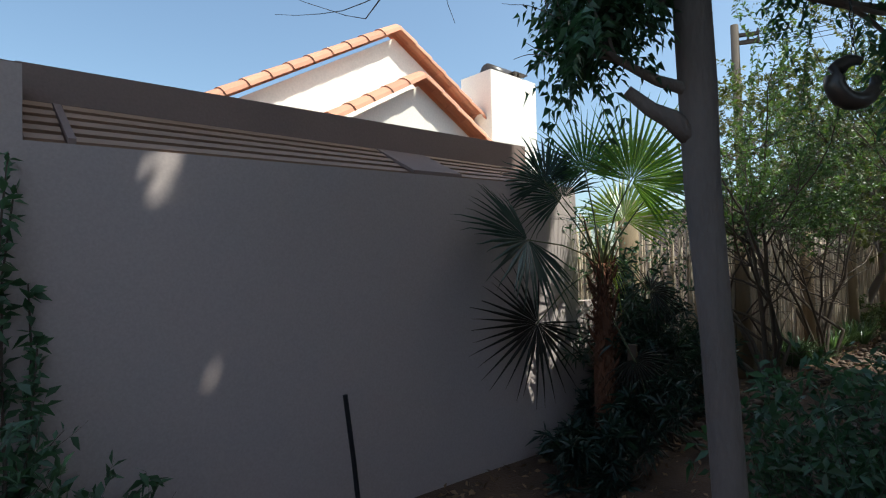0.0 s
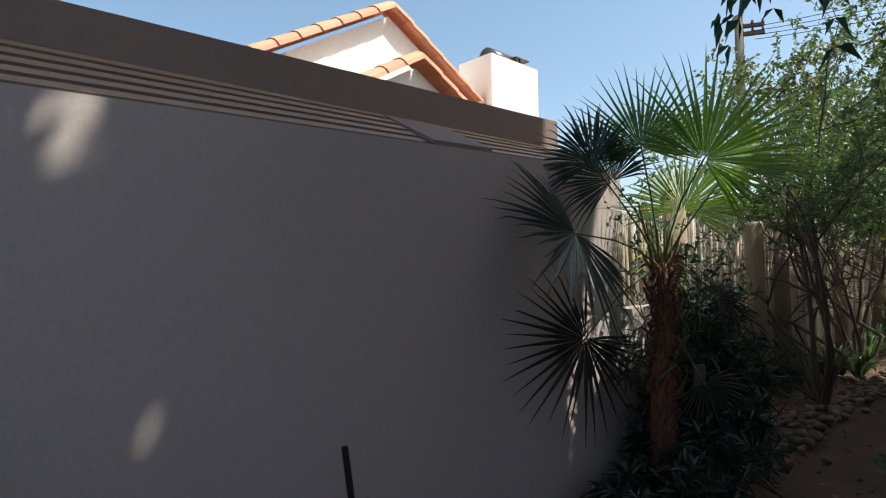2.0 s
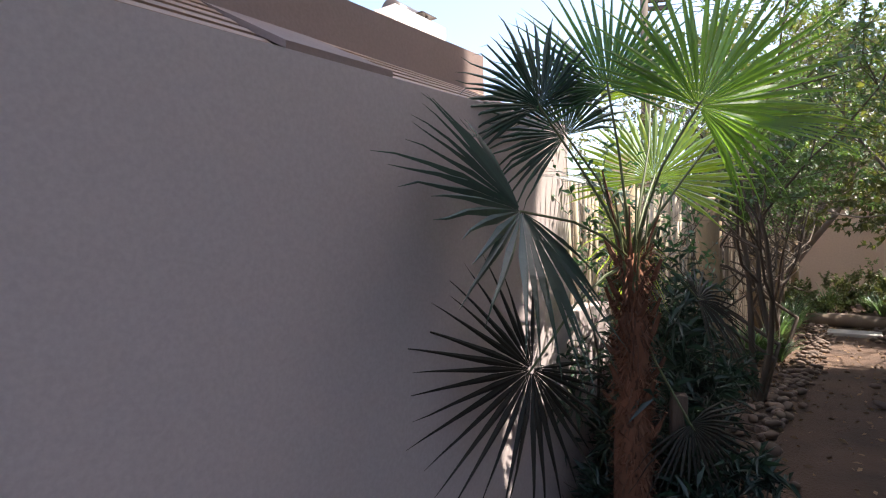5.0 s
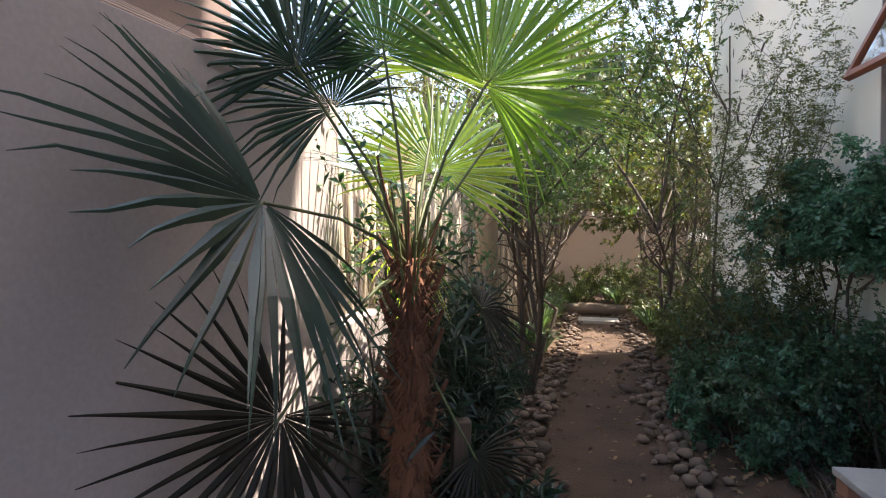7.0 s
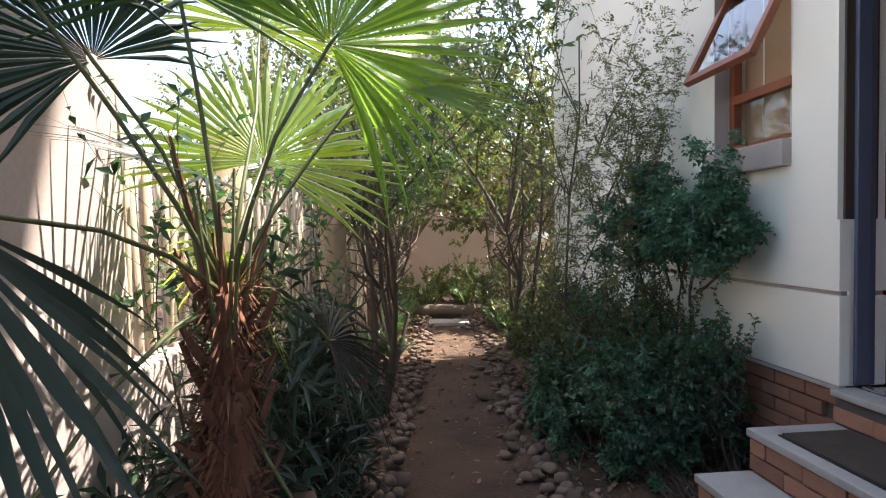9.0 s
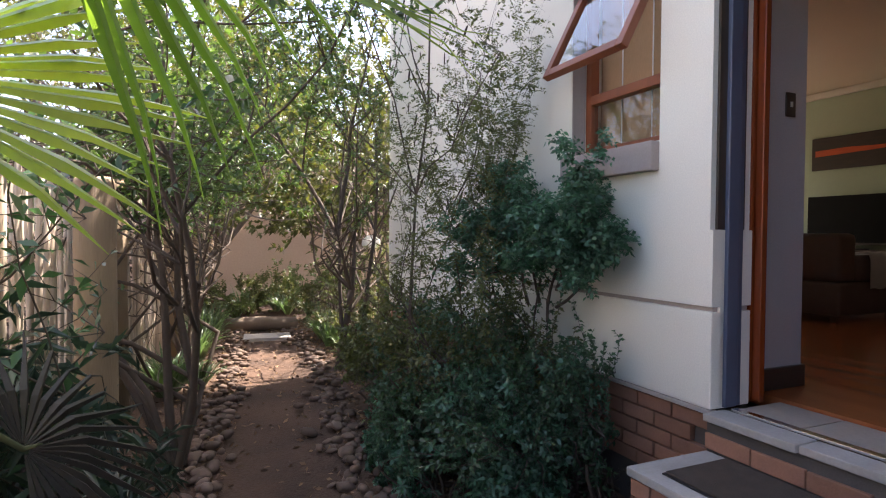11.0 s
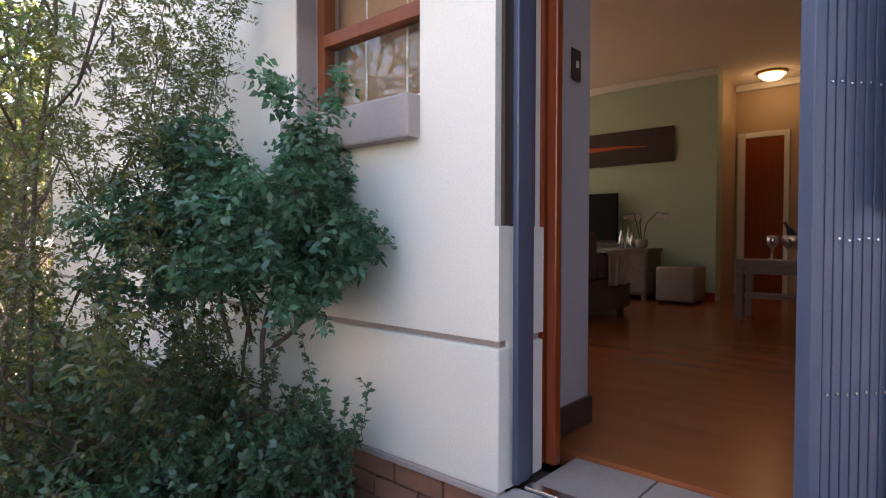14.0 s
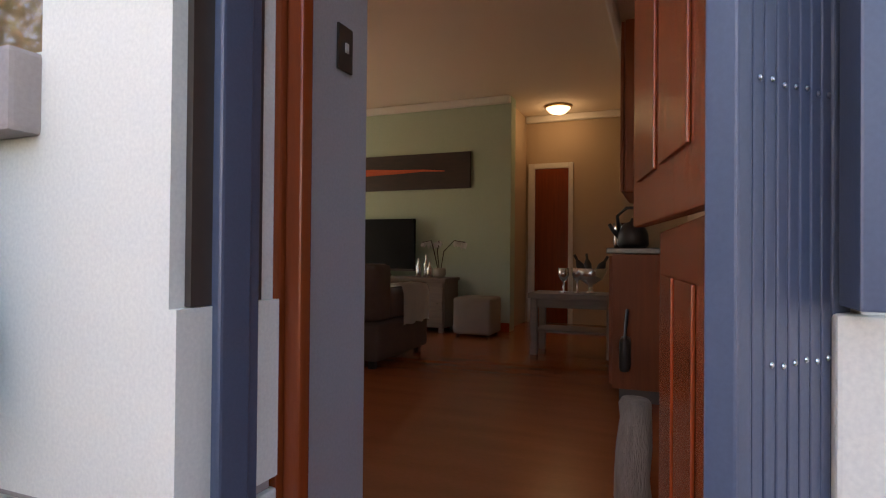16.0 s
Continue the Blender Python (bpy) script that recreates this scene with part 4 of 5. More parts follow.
def kitchen():
    ob = thing("kitchen_cabinet", "varnished orange brown kitchen base cabinet", "cabinet", on_house(2.9, -0.83, FLOOR))
    part("body", boxed(0.0, 1.2, 0.0, 0.44, 0.08, 0.89, bevel=0.004), CABINET_WOOD, ob)
    part("kickboard", boxed(0.03, 1.17, 0.0, 0.4, 0.0, 0.078), BROWN_PLATE, ob)
    for k in range(4):
        d = part("drawer", boxed(0.9, 1.19, 0.4405, 0.46, 0.1 + k * 0.2, 0.28 + k * 0.2, bevel=0.003), CABINET_WOOD, ob)
        part("handle", tube(bmesh.new(), [(0.97, 0.46, 0.2 + k * 0.2), (0.97, 0.485, 0.2 + k * 0.2), (1.12, 0.485, 0.2 + k * 0.2), (1.12, 0.46, 0.2 + k * 0.2)], 0.006, 6), CHROME, d)
    for k in range(2):
        d = part("door", boxed(0.02 + k * 0.44, 0.44 + k * 0.44, 0.4405, 0.46, 0.1, 0.88, bevel=0.003), CABINET_WOOD, ob)
        part("handle", tube(bmesh.new(), [(0.4 + k * 0.44, 0.46, 0.65), (0.4 + k * 0.44, 0.485, 0.65), (0.4 + k * 0.44, 0.485, 0.8), (0.4 + k * 0.44, 0.46, 0.8)], 0.006, 6), CHROME, d)
    top = thing("worktop", "dark polished stone kitchen worktop", "worktop", on_house(2.9, -0.83, FLOOR + 0.893))
    part("slab", boxed(-0.02, 1.2, 0.0, 0.475, 0.0, 0.035, bevel=0.006), DARK_STONE, top)
    up = thing("wall_cabinet", "varnished red brown kitchen wall cabinet", "cabinet", on_house(2.9, -0.835, 1.86))
    part("body", boxed(0.0, 0.85, 0.0, 0.38, 0.0, 1.05, bevel=0.012), CABINET_WOOD, up)
    for k in range(2):
        d = part("door", boxed(0.01 + k * 0.42, 0.415 + k * 0.42, 0.382, 0.402, 0.01, 1.04, bevel=0.006), CABINET_WOOD, up)
        part("panel", boxed(0.07 + k * 0.42, 0.355 + k * 0.42, 0.4022, 0.409, 0.09, 0.96, bevel=0.003), CABINET_WOOD, d)
    k = thing("kettle", "black kettle with a curved handle on the worktop", "kettle", on_house(3.05, -0.5, FLOOR + 0.93))
    part("body", lathe(bmesh.new(), [(0.08, 0), (0.095, 0.02), (0.09, 0.09), (0.06, 0.15), (0.02, 0.165), (0.012, 0.185)], 18), BLACK, k, smooth=True)
    part("handle", tube(bmesh.new(), [(0, 0.085, 0.1), (0, 0.095, 0.2), (0, 0.04, 0.25), (0, -0.04, 0.25), (0, -0.08, 0.18)], 0.011, 8), BLACK, k, smooth=True)
    part("spout", tube(bmesh.new(), [(0, 0.07, 0.06), (0, 0.12, 0.11), (0, 0.145, 0.15)], [0.022, 0.014, 0.011], 8), BLACK, k, smooth=True)
    j = thing("glass_jug", "clear jug beside the kettle on the worktop", "jug", on_house(3.15, -0.42, FLOOR + 0.93))
    part("body", lathe(bmesh.new(), [(0.04, 0), (0.05, 0.03), (0.045, 0.12), (0.05, 0.16)], 14), CHROME, j, smooth=True)
    b = thing("hanging_bag", "black bag hanging on the cabinet side", "bag", on_house(2.86, -0.5, FLOOR + 0.2))
    part("pouch", boxed(-0.08, 0.08, 0.0, 0.06, 0.0, 0.2, bevel=0.025), BLACK, b, smooth=True)
    part("strap", tube(bmesh.new(), [(-0.06, 0.03, 0.19), (-0.02, 0.02, 0.36), (0.02, 0.02, 0.36), (0.06, 0.03, 0.19)], 0.008, 6), BLACK, b)


kitchen()


def passage_door():
    ob = thing("door_2", "dark red brown passage door, closed", "door", on_house(6.69, 0.5, FLOOR), "", "structure")
    part("leaf", boxed(-0.03, 0.0, 0.0, 0.43, 0.005, 2.0, bevel=0.003), VARNISH, ob)
    for y0, y1 in ((-0.06, -0.002), (0.432, 0.52)):
        part("architrave", boxed(-0.035, 0.0, y0, y1, 0.0, 2.075, bevel=0.006), WHITE_PAINT, ob, "white architrave")
    part("architrave", boxed(-0.035, 0.0, -0.002, 0.432, 2.005, 2.075, bevel=0.006), WHITE_PAINT, ob, "white architrave")


passage_door()


def ceiling_lamp():
    ob = thing("ceiling_lamp", "round frosted glass ceiling lamp, lit", "lamp", on_house(6.25, 0.56, CEIL - 0.002))
    part("shade", lathe(bmesh.new(), [(0.02, -0.1), (0.09, -0.085), (0.14, -0.04), (0.15, -0.02), (0.14, -0.018)], 24), LAMP_GLASS, ob, "glowing frosted glass bowl", True)
    part("rim", lathe(bmesh.new(), [(0.152, -0.025), (0.165, -0.02), (0.165, -0.004), (0.15, -0.002)], 24), BRASS, ob, "thin brass rim", True)
    bulb = bpy.data.lights.new("bulb", "POINT")
    bulb.energy, bulb.color, bulb.shadow_soft_size = 0.45, (1.0, 0.66, 0.34), 0.12
    lamp = new("bulb", bulb)
    lamp.matrix_world = on_house(6.25, 0.56, CEIL - 0.2)


ceiling_lamp()


def door_stop():
    ob = thing("door_stop", "weathered grey split log standing by the door", "doorstop", on_house(1.43, -0.6, FLOOR, 12))
    bm = bmesh.new()
    tube(bm, [(0, 0, 0.0), (0.004, 0, 0.03), (0.0, 0.004, 0.12), (-0.005, 0, 0.22), (0.003, -0.004, 0.31), (0.0, 0, 0.365), (0.0, 0.0, 0.38)], [0.056, 0.062, 0.058, 0.061, 0.055, 0.057, 0.048], 18)
    for v in bm.verts:
        f = 1 + 0.16 * noise.noise(Vector((v.co.x * 22, v.co.y * 22, v.co.z * 4)))
        v.co.x, v.co.y = v.co.x * f, v.co.y * f
    part("bole", bm, SILVER_WOOD, ob, "", True)


door_stop()


# ---- neighbouring house ----
def neighbour():
    ob = thing("neighbour_house", "white gabled house with orange clay tile verges", "house")
    for gx, ay, az, run in ((-8.58, 6.34, 5.82, 3.4), (-7.7, 6.18, 4.64, 2.0)):
        bm = bmesh.new()
        slope = math.tan(radians(30))
        prof = [(ay - run, 0.0), (ay + run, 0.0), (ay + run, az - 0.16 - run * slope), (ay, az - 0.16), (ay - run, az - 0.16 - run * slope)]
        a = [bm.verts.new((gx, y, z)) for y, z in prof]
        b = [bm.verts.new((gx - 0.9 if gx > -8 else gx - 6, y, z)) for y, z in prof]
        bm.faces.new(a), bm.faces.new(b[::-1])
        for k in range(5):
            bm.faces.new((a[k], b[k], b[(k + 1) % 5], a[(k + 1) % 5]))
        bmesh.ops.recalc_face_normals(bm, faces=bm.faces)
        gable = part("gable", bm, FAR_PLASTER, ob)
        length = run / math.cos(radians(30))
        for side in (-1, 1):
            step = 0.42
            turn = Matrix.Translation((gx, ay, az)) @ Matrix.Rotation(radians(-30 * side), 4, "X") @ (Matrix.Rotation(radians(180), 4, "Z") if side < 0 else Matrix())
            for k in range(int(length / step) + 1):
                t = bmesh.new()
                rings = []
                for y, r in ((0.0, 0.2), (step * 1.06, 0.225)):
                    rings.append([t.verts.new(((0.03 if side > 0 else -0.03) + r * math.cos(math.pi * i / 8), y, r * 0.75 * math.sin(math.pi * i / 8) - 0.06)) for i in range(9)])
                    rings.append([t.verts.new(((0.03 if side > 0 else -0.03) + (r - 0.02) * math.cos(math.pi * i / 8), y, (r - 0.02) * 0.75 * math.sin(math.pi * i / 8) - 0.06)) for i in range(9)])
                for p, q in ((0, 2), (1, 3), (2, 3), (0, 1)):
                    for i in range(8):
                        t.faces.new((rings[p][i], rings[p][i + 1], rings[q][i + 1], rings[q][i]))
                bmesh.ops.recalc_face_normals(t, faces=t.faces)
                bmesh.ops.transform(t, matrix=turn @ Matrix.Translation((0, k * step, 0)), verts=t.verts)
                part("tile", t, TILE_CLAY, gable)
    stack = part("chimney", boxed(-9.1, -8.2, 8.6, 10.1, 2.0, 5.5, bevel=0.01), FAR_PLASTER, ob, "square white plastered chimney")
    cowl = tube(bmesh.new(), [(-8.65, 8.95, 5.62), (-8.65, 9.7, 5.62)], 0.2, 14)
    part("cowl", cowl, BROWN_PLATE, stack, "dark curved metal cowl", True)
    part("cowl_wing", boxed(-8.95, -8.3, 9.5, 9.95, 5.66, 5.68, m=None), BROWN_PLATE, stack, "dark metal plate")
    part("cowl_leg", boxed(-8.4, -8.36, 9.7, 9.74, 5.5, 5.66), BROWN_PLATE, stack)


neighbour()


def power_pole():
    ob = thing("power_pole", "dark timber power pole with wires", "pole", pose(-7.08, 19.0, 0))
    part("pole", tube(bmesh.new(), [(0, 0, -0.3), (0, 0, 9.0)], [0.16, 0.12], 10), DARK_BARK, ob, smooth=True)
    for z in (8.6, 8.35):
        arm = part("crossarm", boxed(-0.06, 0.06, -0.05, 0.7, z, z + 0.1, m=Matrix.Rotation(radians(-60), 4, "Z")), DARK_BARK, ob)
        for k in range(3):
            part("insulator", lathe(bmesh.new(), [(0.03, 0), (0.05, 0.03), (0.03, 0.12)], 8, (0.25 * (k + 0.3), 0.15 * (k + 0.3), z + 0.1)), BROWN_PLATE, arm)
    for k in range(4):
        pts = [Vector((0.12 * k, 0.1 * k, 8.6 - 0.12 * k)) + Vector((8, 3 + 0.15 * k, 0.9)) * f + Vector((0, 0, -1.2 * f * (1 - f))) for f in [i / 10 for i in range(11)]]
        part("wire", tube(bmesh.new(), pts, 0.012, 4), BLACK, ob)


power_pole()


# ---- fence ----
def lath_fence():
    ob = thing("lath_fence", "sun bleached split lath fence with timber posts", "fence")
    meshes = []
    for k in range(5):
        rng = random.Random(k)
        bm = bmesh.new()
        w = rng.uniform(0.012, 0.02)
        tube(bm, [(0, 0, 0), (rng.uniform(-0.006, 0.006), rng.uniform(-0.01, 0.01), 0.6), (rng.uniform(-0.006, 0.006), rng.uniform(-0.01, 0.01), 1.2), (0, rng.uniform(-0.02, 0.02), rng.uniform(1.62, 1.78))], [w, w * 0.95, w * 0.9, w * 0.7], 6)
        meshes.append(mesh_of("lath", bm, REED, True))
    y, k = 3.62, 0
    while y < 15.8 and k < 300:
        lath = new("lath", meshes[k % 5])
        lath.parent = ob
        lath.matrix_local = pose(-2.86 + random.uniform(-0.012, 0.012), y, -0.1, random.uniform(-1.5, 1.5), random.uniform(-1, 1), random.uniform(0, 360))
        y += random.uniform(0.034, 0.056)
        k += 1
    for y in (4.4, 6.9, 9.4, 11.9, 14.4):
        part("post", tube(bmesh.new(), [(-2.80, y, -0.3), (-2.81, y, 1.0), (-2.8, y + 0.02, 1.8)], [0.1, 0.095, 0.085], 10), POST_WOOD, ob, smooth=True)
    for z in (0.4, 1.3):
        part("rail", tube(bmesh.new(), [(-2.90, 3.6, z), (-2.89, 10, z + 0.02), (-2.90, 15.9, z)], 0.02, 6), POST_WOOD, ob)


lath_fence()


# ---- fan palm ----
def fan(parent, hub, way, face, radius, spread, count, seed, petiole_from, droop=0.12, split=0.5, leaf=SUNLIT_FROND, cup=0.0):
    """A palmate leaf: pleated blades that part half way out. way: its middle; face: the side that it shows."""
    rng = np.random.default_rng(seed)
    way, face = Vector(way).normalized(), Vector(face).normalized()
    side = way.cross(face).normalized()
    face = side.cross(way).normalized()
    bm = bmesh.new()
    hub = Vector(hub)
    half = radians(spread) / 2
    for k in range(count):
        a = -half + 2 * half * (k + 0.5) / count + rng.normal(0, 0.012)
        d = way * math.cos(a) + side * math.sin(a)
        across = (way * -math.sin(a) + side * math.cos(a))
        long = radius * (0.78 + 0.22 * math.cos(a * 0.75)) * rng.uniform(0.9, 1.06)
        full = math.tan(half / count) * 0.92
        lift = rng.normal(0, 0.05) + cup * math.sin(a) ** 2
        rows = []
        for f in (0.03, 0.2, split, 0.7, 0.88, 1.0):
            w = f * long * full if f <= split else split * long * full * (1 - ((f - split) / (1 - split)) ** 1.15 * 0.95) * 0.82
            c = hub + d * long * f + face * (0.10 * long * f * (1 - f) + lift * long * f * f) - Vector((0, 0, droop * long * f ** 3 * rng.uniform(0.7, 1.3)))
            fold = face * w * 0.75
            rows.append((bm.verts.new(c - across * w - fold * 0.5), bm.verts.new(c + fold * 0.5), bm.verts.new(c + across * w - fold * 0.5)))
        for r0, r1 in zip(rows, rows[1:]):
            bm.faces.new((r0[0], r0[1], r1[1], r1[0]))
            bm.faces.new((r0[1], r0[2], r1[2], r1[1]))
    blade = part("frond", bm, leaf, parent)
    start = Vector(petiole_from)
    mid = start.lerp(hub, 0.55) + Vector((rng.normal(0, 0.015), rng.normal(0, 0.015), 0.05))
    part("petiole", tube(bmesh.new(), [start, start.lerp(mid, 0.5) + Vector((0, 0, 0.02)), mid, hub, hub + way * 0.03], [0.009, 0.006, 0.005, 0.0045, 0.003], 6), PALM_PETIOLE, blade, "slender green leaf stalk", True)


PALM_PETIOLE = material("palm_stalk", (0.11, 0.125, 0.05), 0.5, second=(0.05, 0.045, 0.025), scale=8, fine=60, bump=0.1)


def fan_palm():
    ob = thing("fan_palm", "fan palm with a shaggy brown trunk and green fronds", "palm")
    tx, ty = -2.36, 3.28
    part("trunk", tube(bmesh.new(), [(tx, ty, -0.15), (tx - 0.01, ty, 0.5), (tx + 0.01, ty - 0.01, 0.95), (tx, ty, 1.25)], [0.085, 0.068, 0.05, 0.03], 14), PALM_FIBRE, ob, "shaggy red brown fibrous trunk", True)
    rng = np.random.default_rng(7)
    bm = bmesh.new()
    for k in range(2600):
        z = rng.uniform(-0.05, 1.26)
        a = rng.uniform(0, 2 * math.pi)
        r = 0.076 - 0.022 * z
        p = Vector((tx + r * math.cos(a), ty + r * math.sin(a), z))
        d = Vector((math.cos(a) * 0.5, math.sin(a) * 0.5, rng.uniform(-1.0, 0.9))).normalized()
        w = Vector((-math.sin(a), math.cos(a), rng.normal(0, 0.3))) * rng.uniform(0.002, 0.007)
        q = p + d * rng.uniform(0.02, 0.09) * (0.6 + 0.6 * z)
        bm.faces.new([bm.verts.new(c) for c in (p - w, p + w, q)])
    tagged(part("fibre", bm, PALM_FIBRE, ob), kind="stuff")
    for k in range(26):
        z, a = 0.55 + 0.68 * k / 26, k * 2.4
        r = 0.075 - 0.025 * z
        p0 = Vector((tx + r * math.cos(a), ty + r * math.sin(a), z))
        p1 = p0 + Vector((math.cos(a) * 0.06, math.sin(a) * 0.06, rng.uniform(0.04, 0.16)))
        part("stalk_stub", tube(bmesh.new(), [p0, p0.lerp(p1, 0.5) + Vector((0, 0, -0.01)), p1], [0.014, 0.011, 0.007], 5), PALM_FIBRE, ob)
    for k in range(20):
        a = k * 2.4 + 0.3
        p0 = Vector((tx + 0.03 * math.cos(a), ty + 0.03 * math.sin(a), rng.uniform(1.05, 1.2)))
        p1 = p0 + Vector((math.cos(a) * rng.uniform(0.03, 0.14), math.sin(a) * rng.uniform(0.03, 0.14), rng.uniform(0.16, 0.42)))
        part("cut_stalk", tube(bmesh.new(), [p0, p0.lerp(p1, 0.5) + Vector((0, 0, 0.03)), p1], [0.007, 0.0048, 0.0036], 5), PALM_PETIOLE if k % 3 else PALM_FIBRE, ob, "cut upright leaf stalk")
    crown = (tx, ty, 1.22)
    toward = Vector((0.35, -0.93, 0.1))
    # each frond takes the sunlit or shaded leaf colour of its spot
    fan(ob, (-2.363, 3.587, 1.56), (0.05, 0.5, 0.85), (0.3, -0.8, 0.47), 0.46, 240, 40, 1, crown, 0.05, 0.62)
    fan(ob, (-2.110, 3.254, 1.774), (0.55, 0.2, 0.7), (0.5, -0.78, -0.3), 0.62, 225, 38, 2, crown, 0.06, 0.40, HALF_LIT_FROND, -0.32)
    fan(ob, (-2.411, 3.188, 1.878), (-0.1, 0.0, 0.9), (0.55, -0.83, 0.0), 0.5, 240, 38, 3, crown, 0.05, 0.38, SHADED_TOP_FROND)
    fan(ob, (-2.555, 3.128, 1.707), (-0.35, -0.35, 0.75), (0.85, -0.5, 0.0), 0.42, 215, 38, 4, crown, 0.2, 0.52, SHADED_FROND)
    fan(ob, (-2.52, 2.698, 1.401), (0.26, -0.78, -0.36), (0.52, 0.05, 0.31), 0.58, 250, 36, 5, crown, 0.06, 0.5, SHADED_FROND)
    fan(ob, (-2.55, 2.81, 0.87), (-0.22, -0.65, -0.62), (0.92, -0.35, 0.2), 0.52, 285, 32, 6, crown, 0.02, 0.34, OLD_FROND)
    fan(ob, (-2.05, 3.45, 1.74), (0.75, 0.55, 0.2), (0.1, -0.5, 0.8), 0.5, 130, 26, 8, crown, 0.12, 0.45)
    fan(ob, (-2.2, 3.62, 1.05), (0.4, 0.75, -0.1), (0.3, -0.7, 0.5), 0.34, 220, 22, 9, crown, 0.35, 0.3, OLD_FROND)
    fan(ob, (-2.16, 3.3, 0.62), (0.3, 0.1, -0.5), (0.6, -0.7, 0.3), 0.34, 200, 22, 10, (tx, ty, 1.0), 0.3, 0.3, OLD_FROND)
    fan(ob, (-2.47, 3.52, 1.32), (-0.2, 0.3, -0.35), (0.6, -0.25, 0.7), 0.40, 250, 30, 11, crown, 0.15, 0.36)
    # extra frond turned to the sun, added to cast stripes on the wall
    fan(ob, (-2.46, 3.42, 1.50), (-0.5, -0.2, 0.2), (0.5, 0.1, 0.85), 0.42, 240, 24, 16, crown, 0.1, 0.2, SHADED_FROND)
    fan(ob, (-2.60, 3.0, 1.80), (-0.15, -0.3, 0.9), (0.8, -0.6, 0.1), 0.40, 205, 32, 14, crown, 0.2, 0.52, SHADED_FROND)
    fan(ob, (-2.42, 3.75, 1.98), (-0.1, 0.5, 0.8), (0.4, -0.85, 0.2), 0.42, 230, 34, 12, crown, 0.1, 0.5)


fan_palm()


def timber_stake():
    ob = thing("timber_stake", "short dark square timber post beside the palm", "post", pose(-2.25, 3.39, -0.1, 0, 2, 24))
    part("shaft", boxed(-0.03, 0.03, -0.03, 0.03, 0.0, 0.80, bevel=0.006), POST_DARK, ob)


timber_stake()


# ---- planting ----
def stems(rng, count, spread, height, lean, radius):
    rows = []
    for k in range(count):
        a = rng.uniform(0, 2 * math.pi)
        rows.append(((spread * rng.uniform(0, 1) * math.cos(a), spread * rng.uniform(0, 1) * math.sin(a), -0.05), (lean * math.cos(a), lean * math.sin(a), 1.0), height * rng.uniform(0.8, 1.15), radius * rng.uniform(0.7, 1.1)))
    return rows


R = np.random.default_rng(11)
SUN_GAPS = [(0.60, 1.50, 0.34, 0.34), (0.82, 0.80, 0.26, 0.26)]
SPLASHES = [(0.50, 1.40, 0.045, 0.13), (0.56, 1.60, 0.05, 0.12), (0.60, 1.44, 0.04, 0.12), (0.69, 1.58, 0.05, 0.16), (0.75, 1.63, 0.03, 0.1), (0.76, 0.85, 0.035, 0.07), (0.87, 0.80, 0.045, 0.07)]


def in_gap(q, base):
    """Whether a leaf or twig at q would close one of the gaps in the crown through which the sun reaches the garden wall."""
    w = Vector(base) + Vector(q[:3])
    s = (w.x - WX) / SUN.x
    y, z = w.y - s * SUN.y, w.z - s * SUN.z
    inside = lambda gy, gz, ry, rz, lean: ((y - gy - lean * (z - gz)) / ry) ** 2 + ((z - gz) / rz) ** 2 < 1
    if not any(inside(*g, 0.2) for g in SUN_GAPS):
        return False
    return any(inside(gy, gz, ry + 0.045, rz + 0.05, 0.3) for gy, gz, ry, rz in SPLASHES) or (int(y * 90) + int(z * 70)) % 9 > (0 if z > 1.35 else 1)


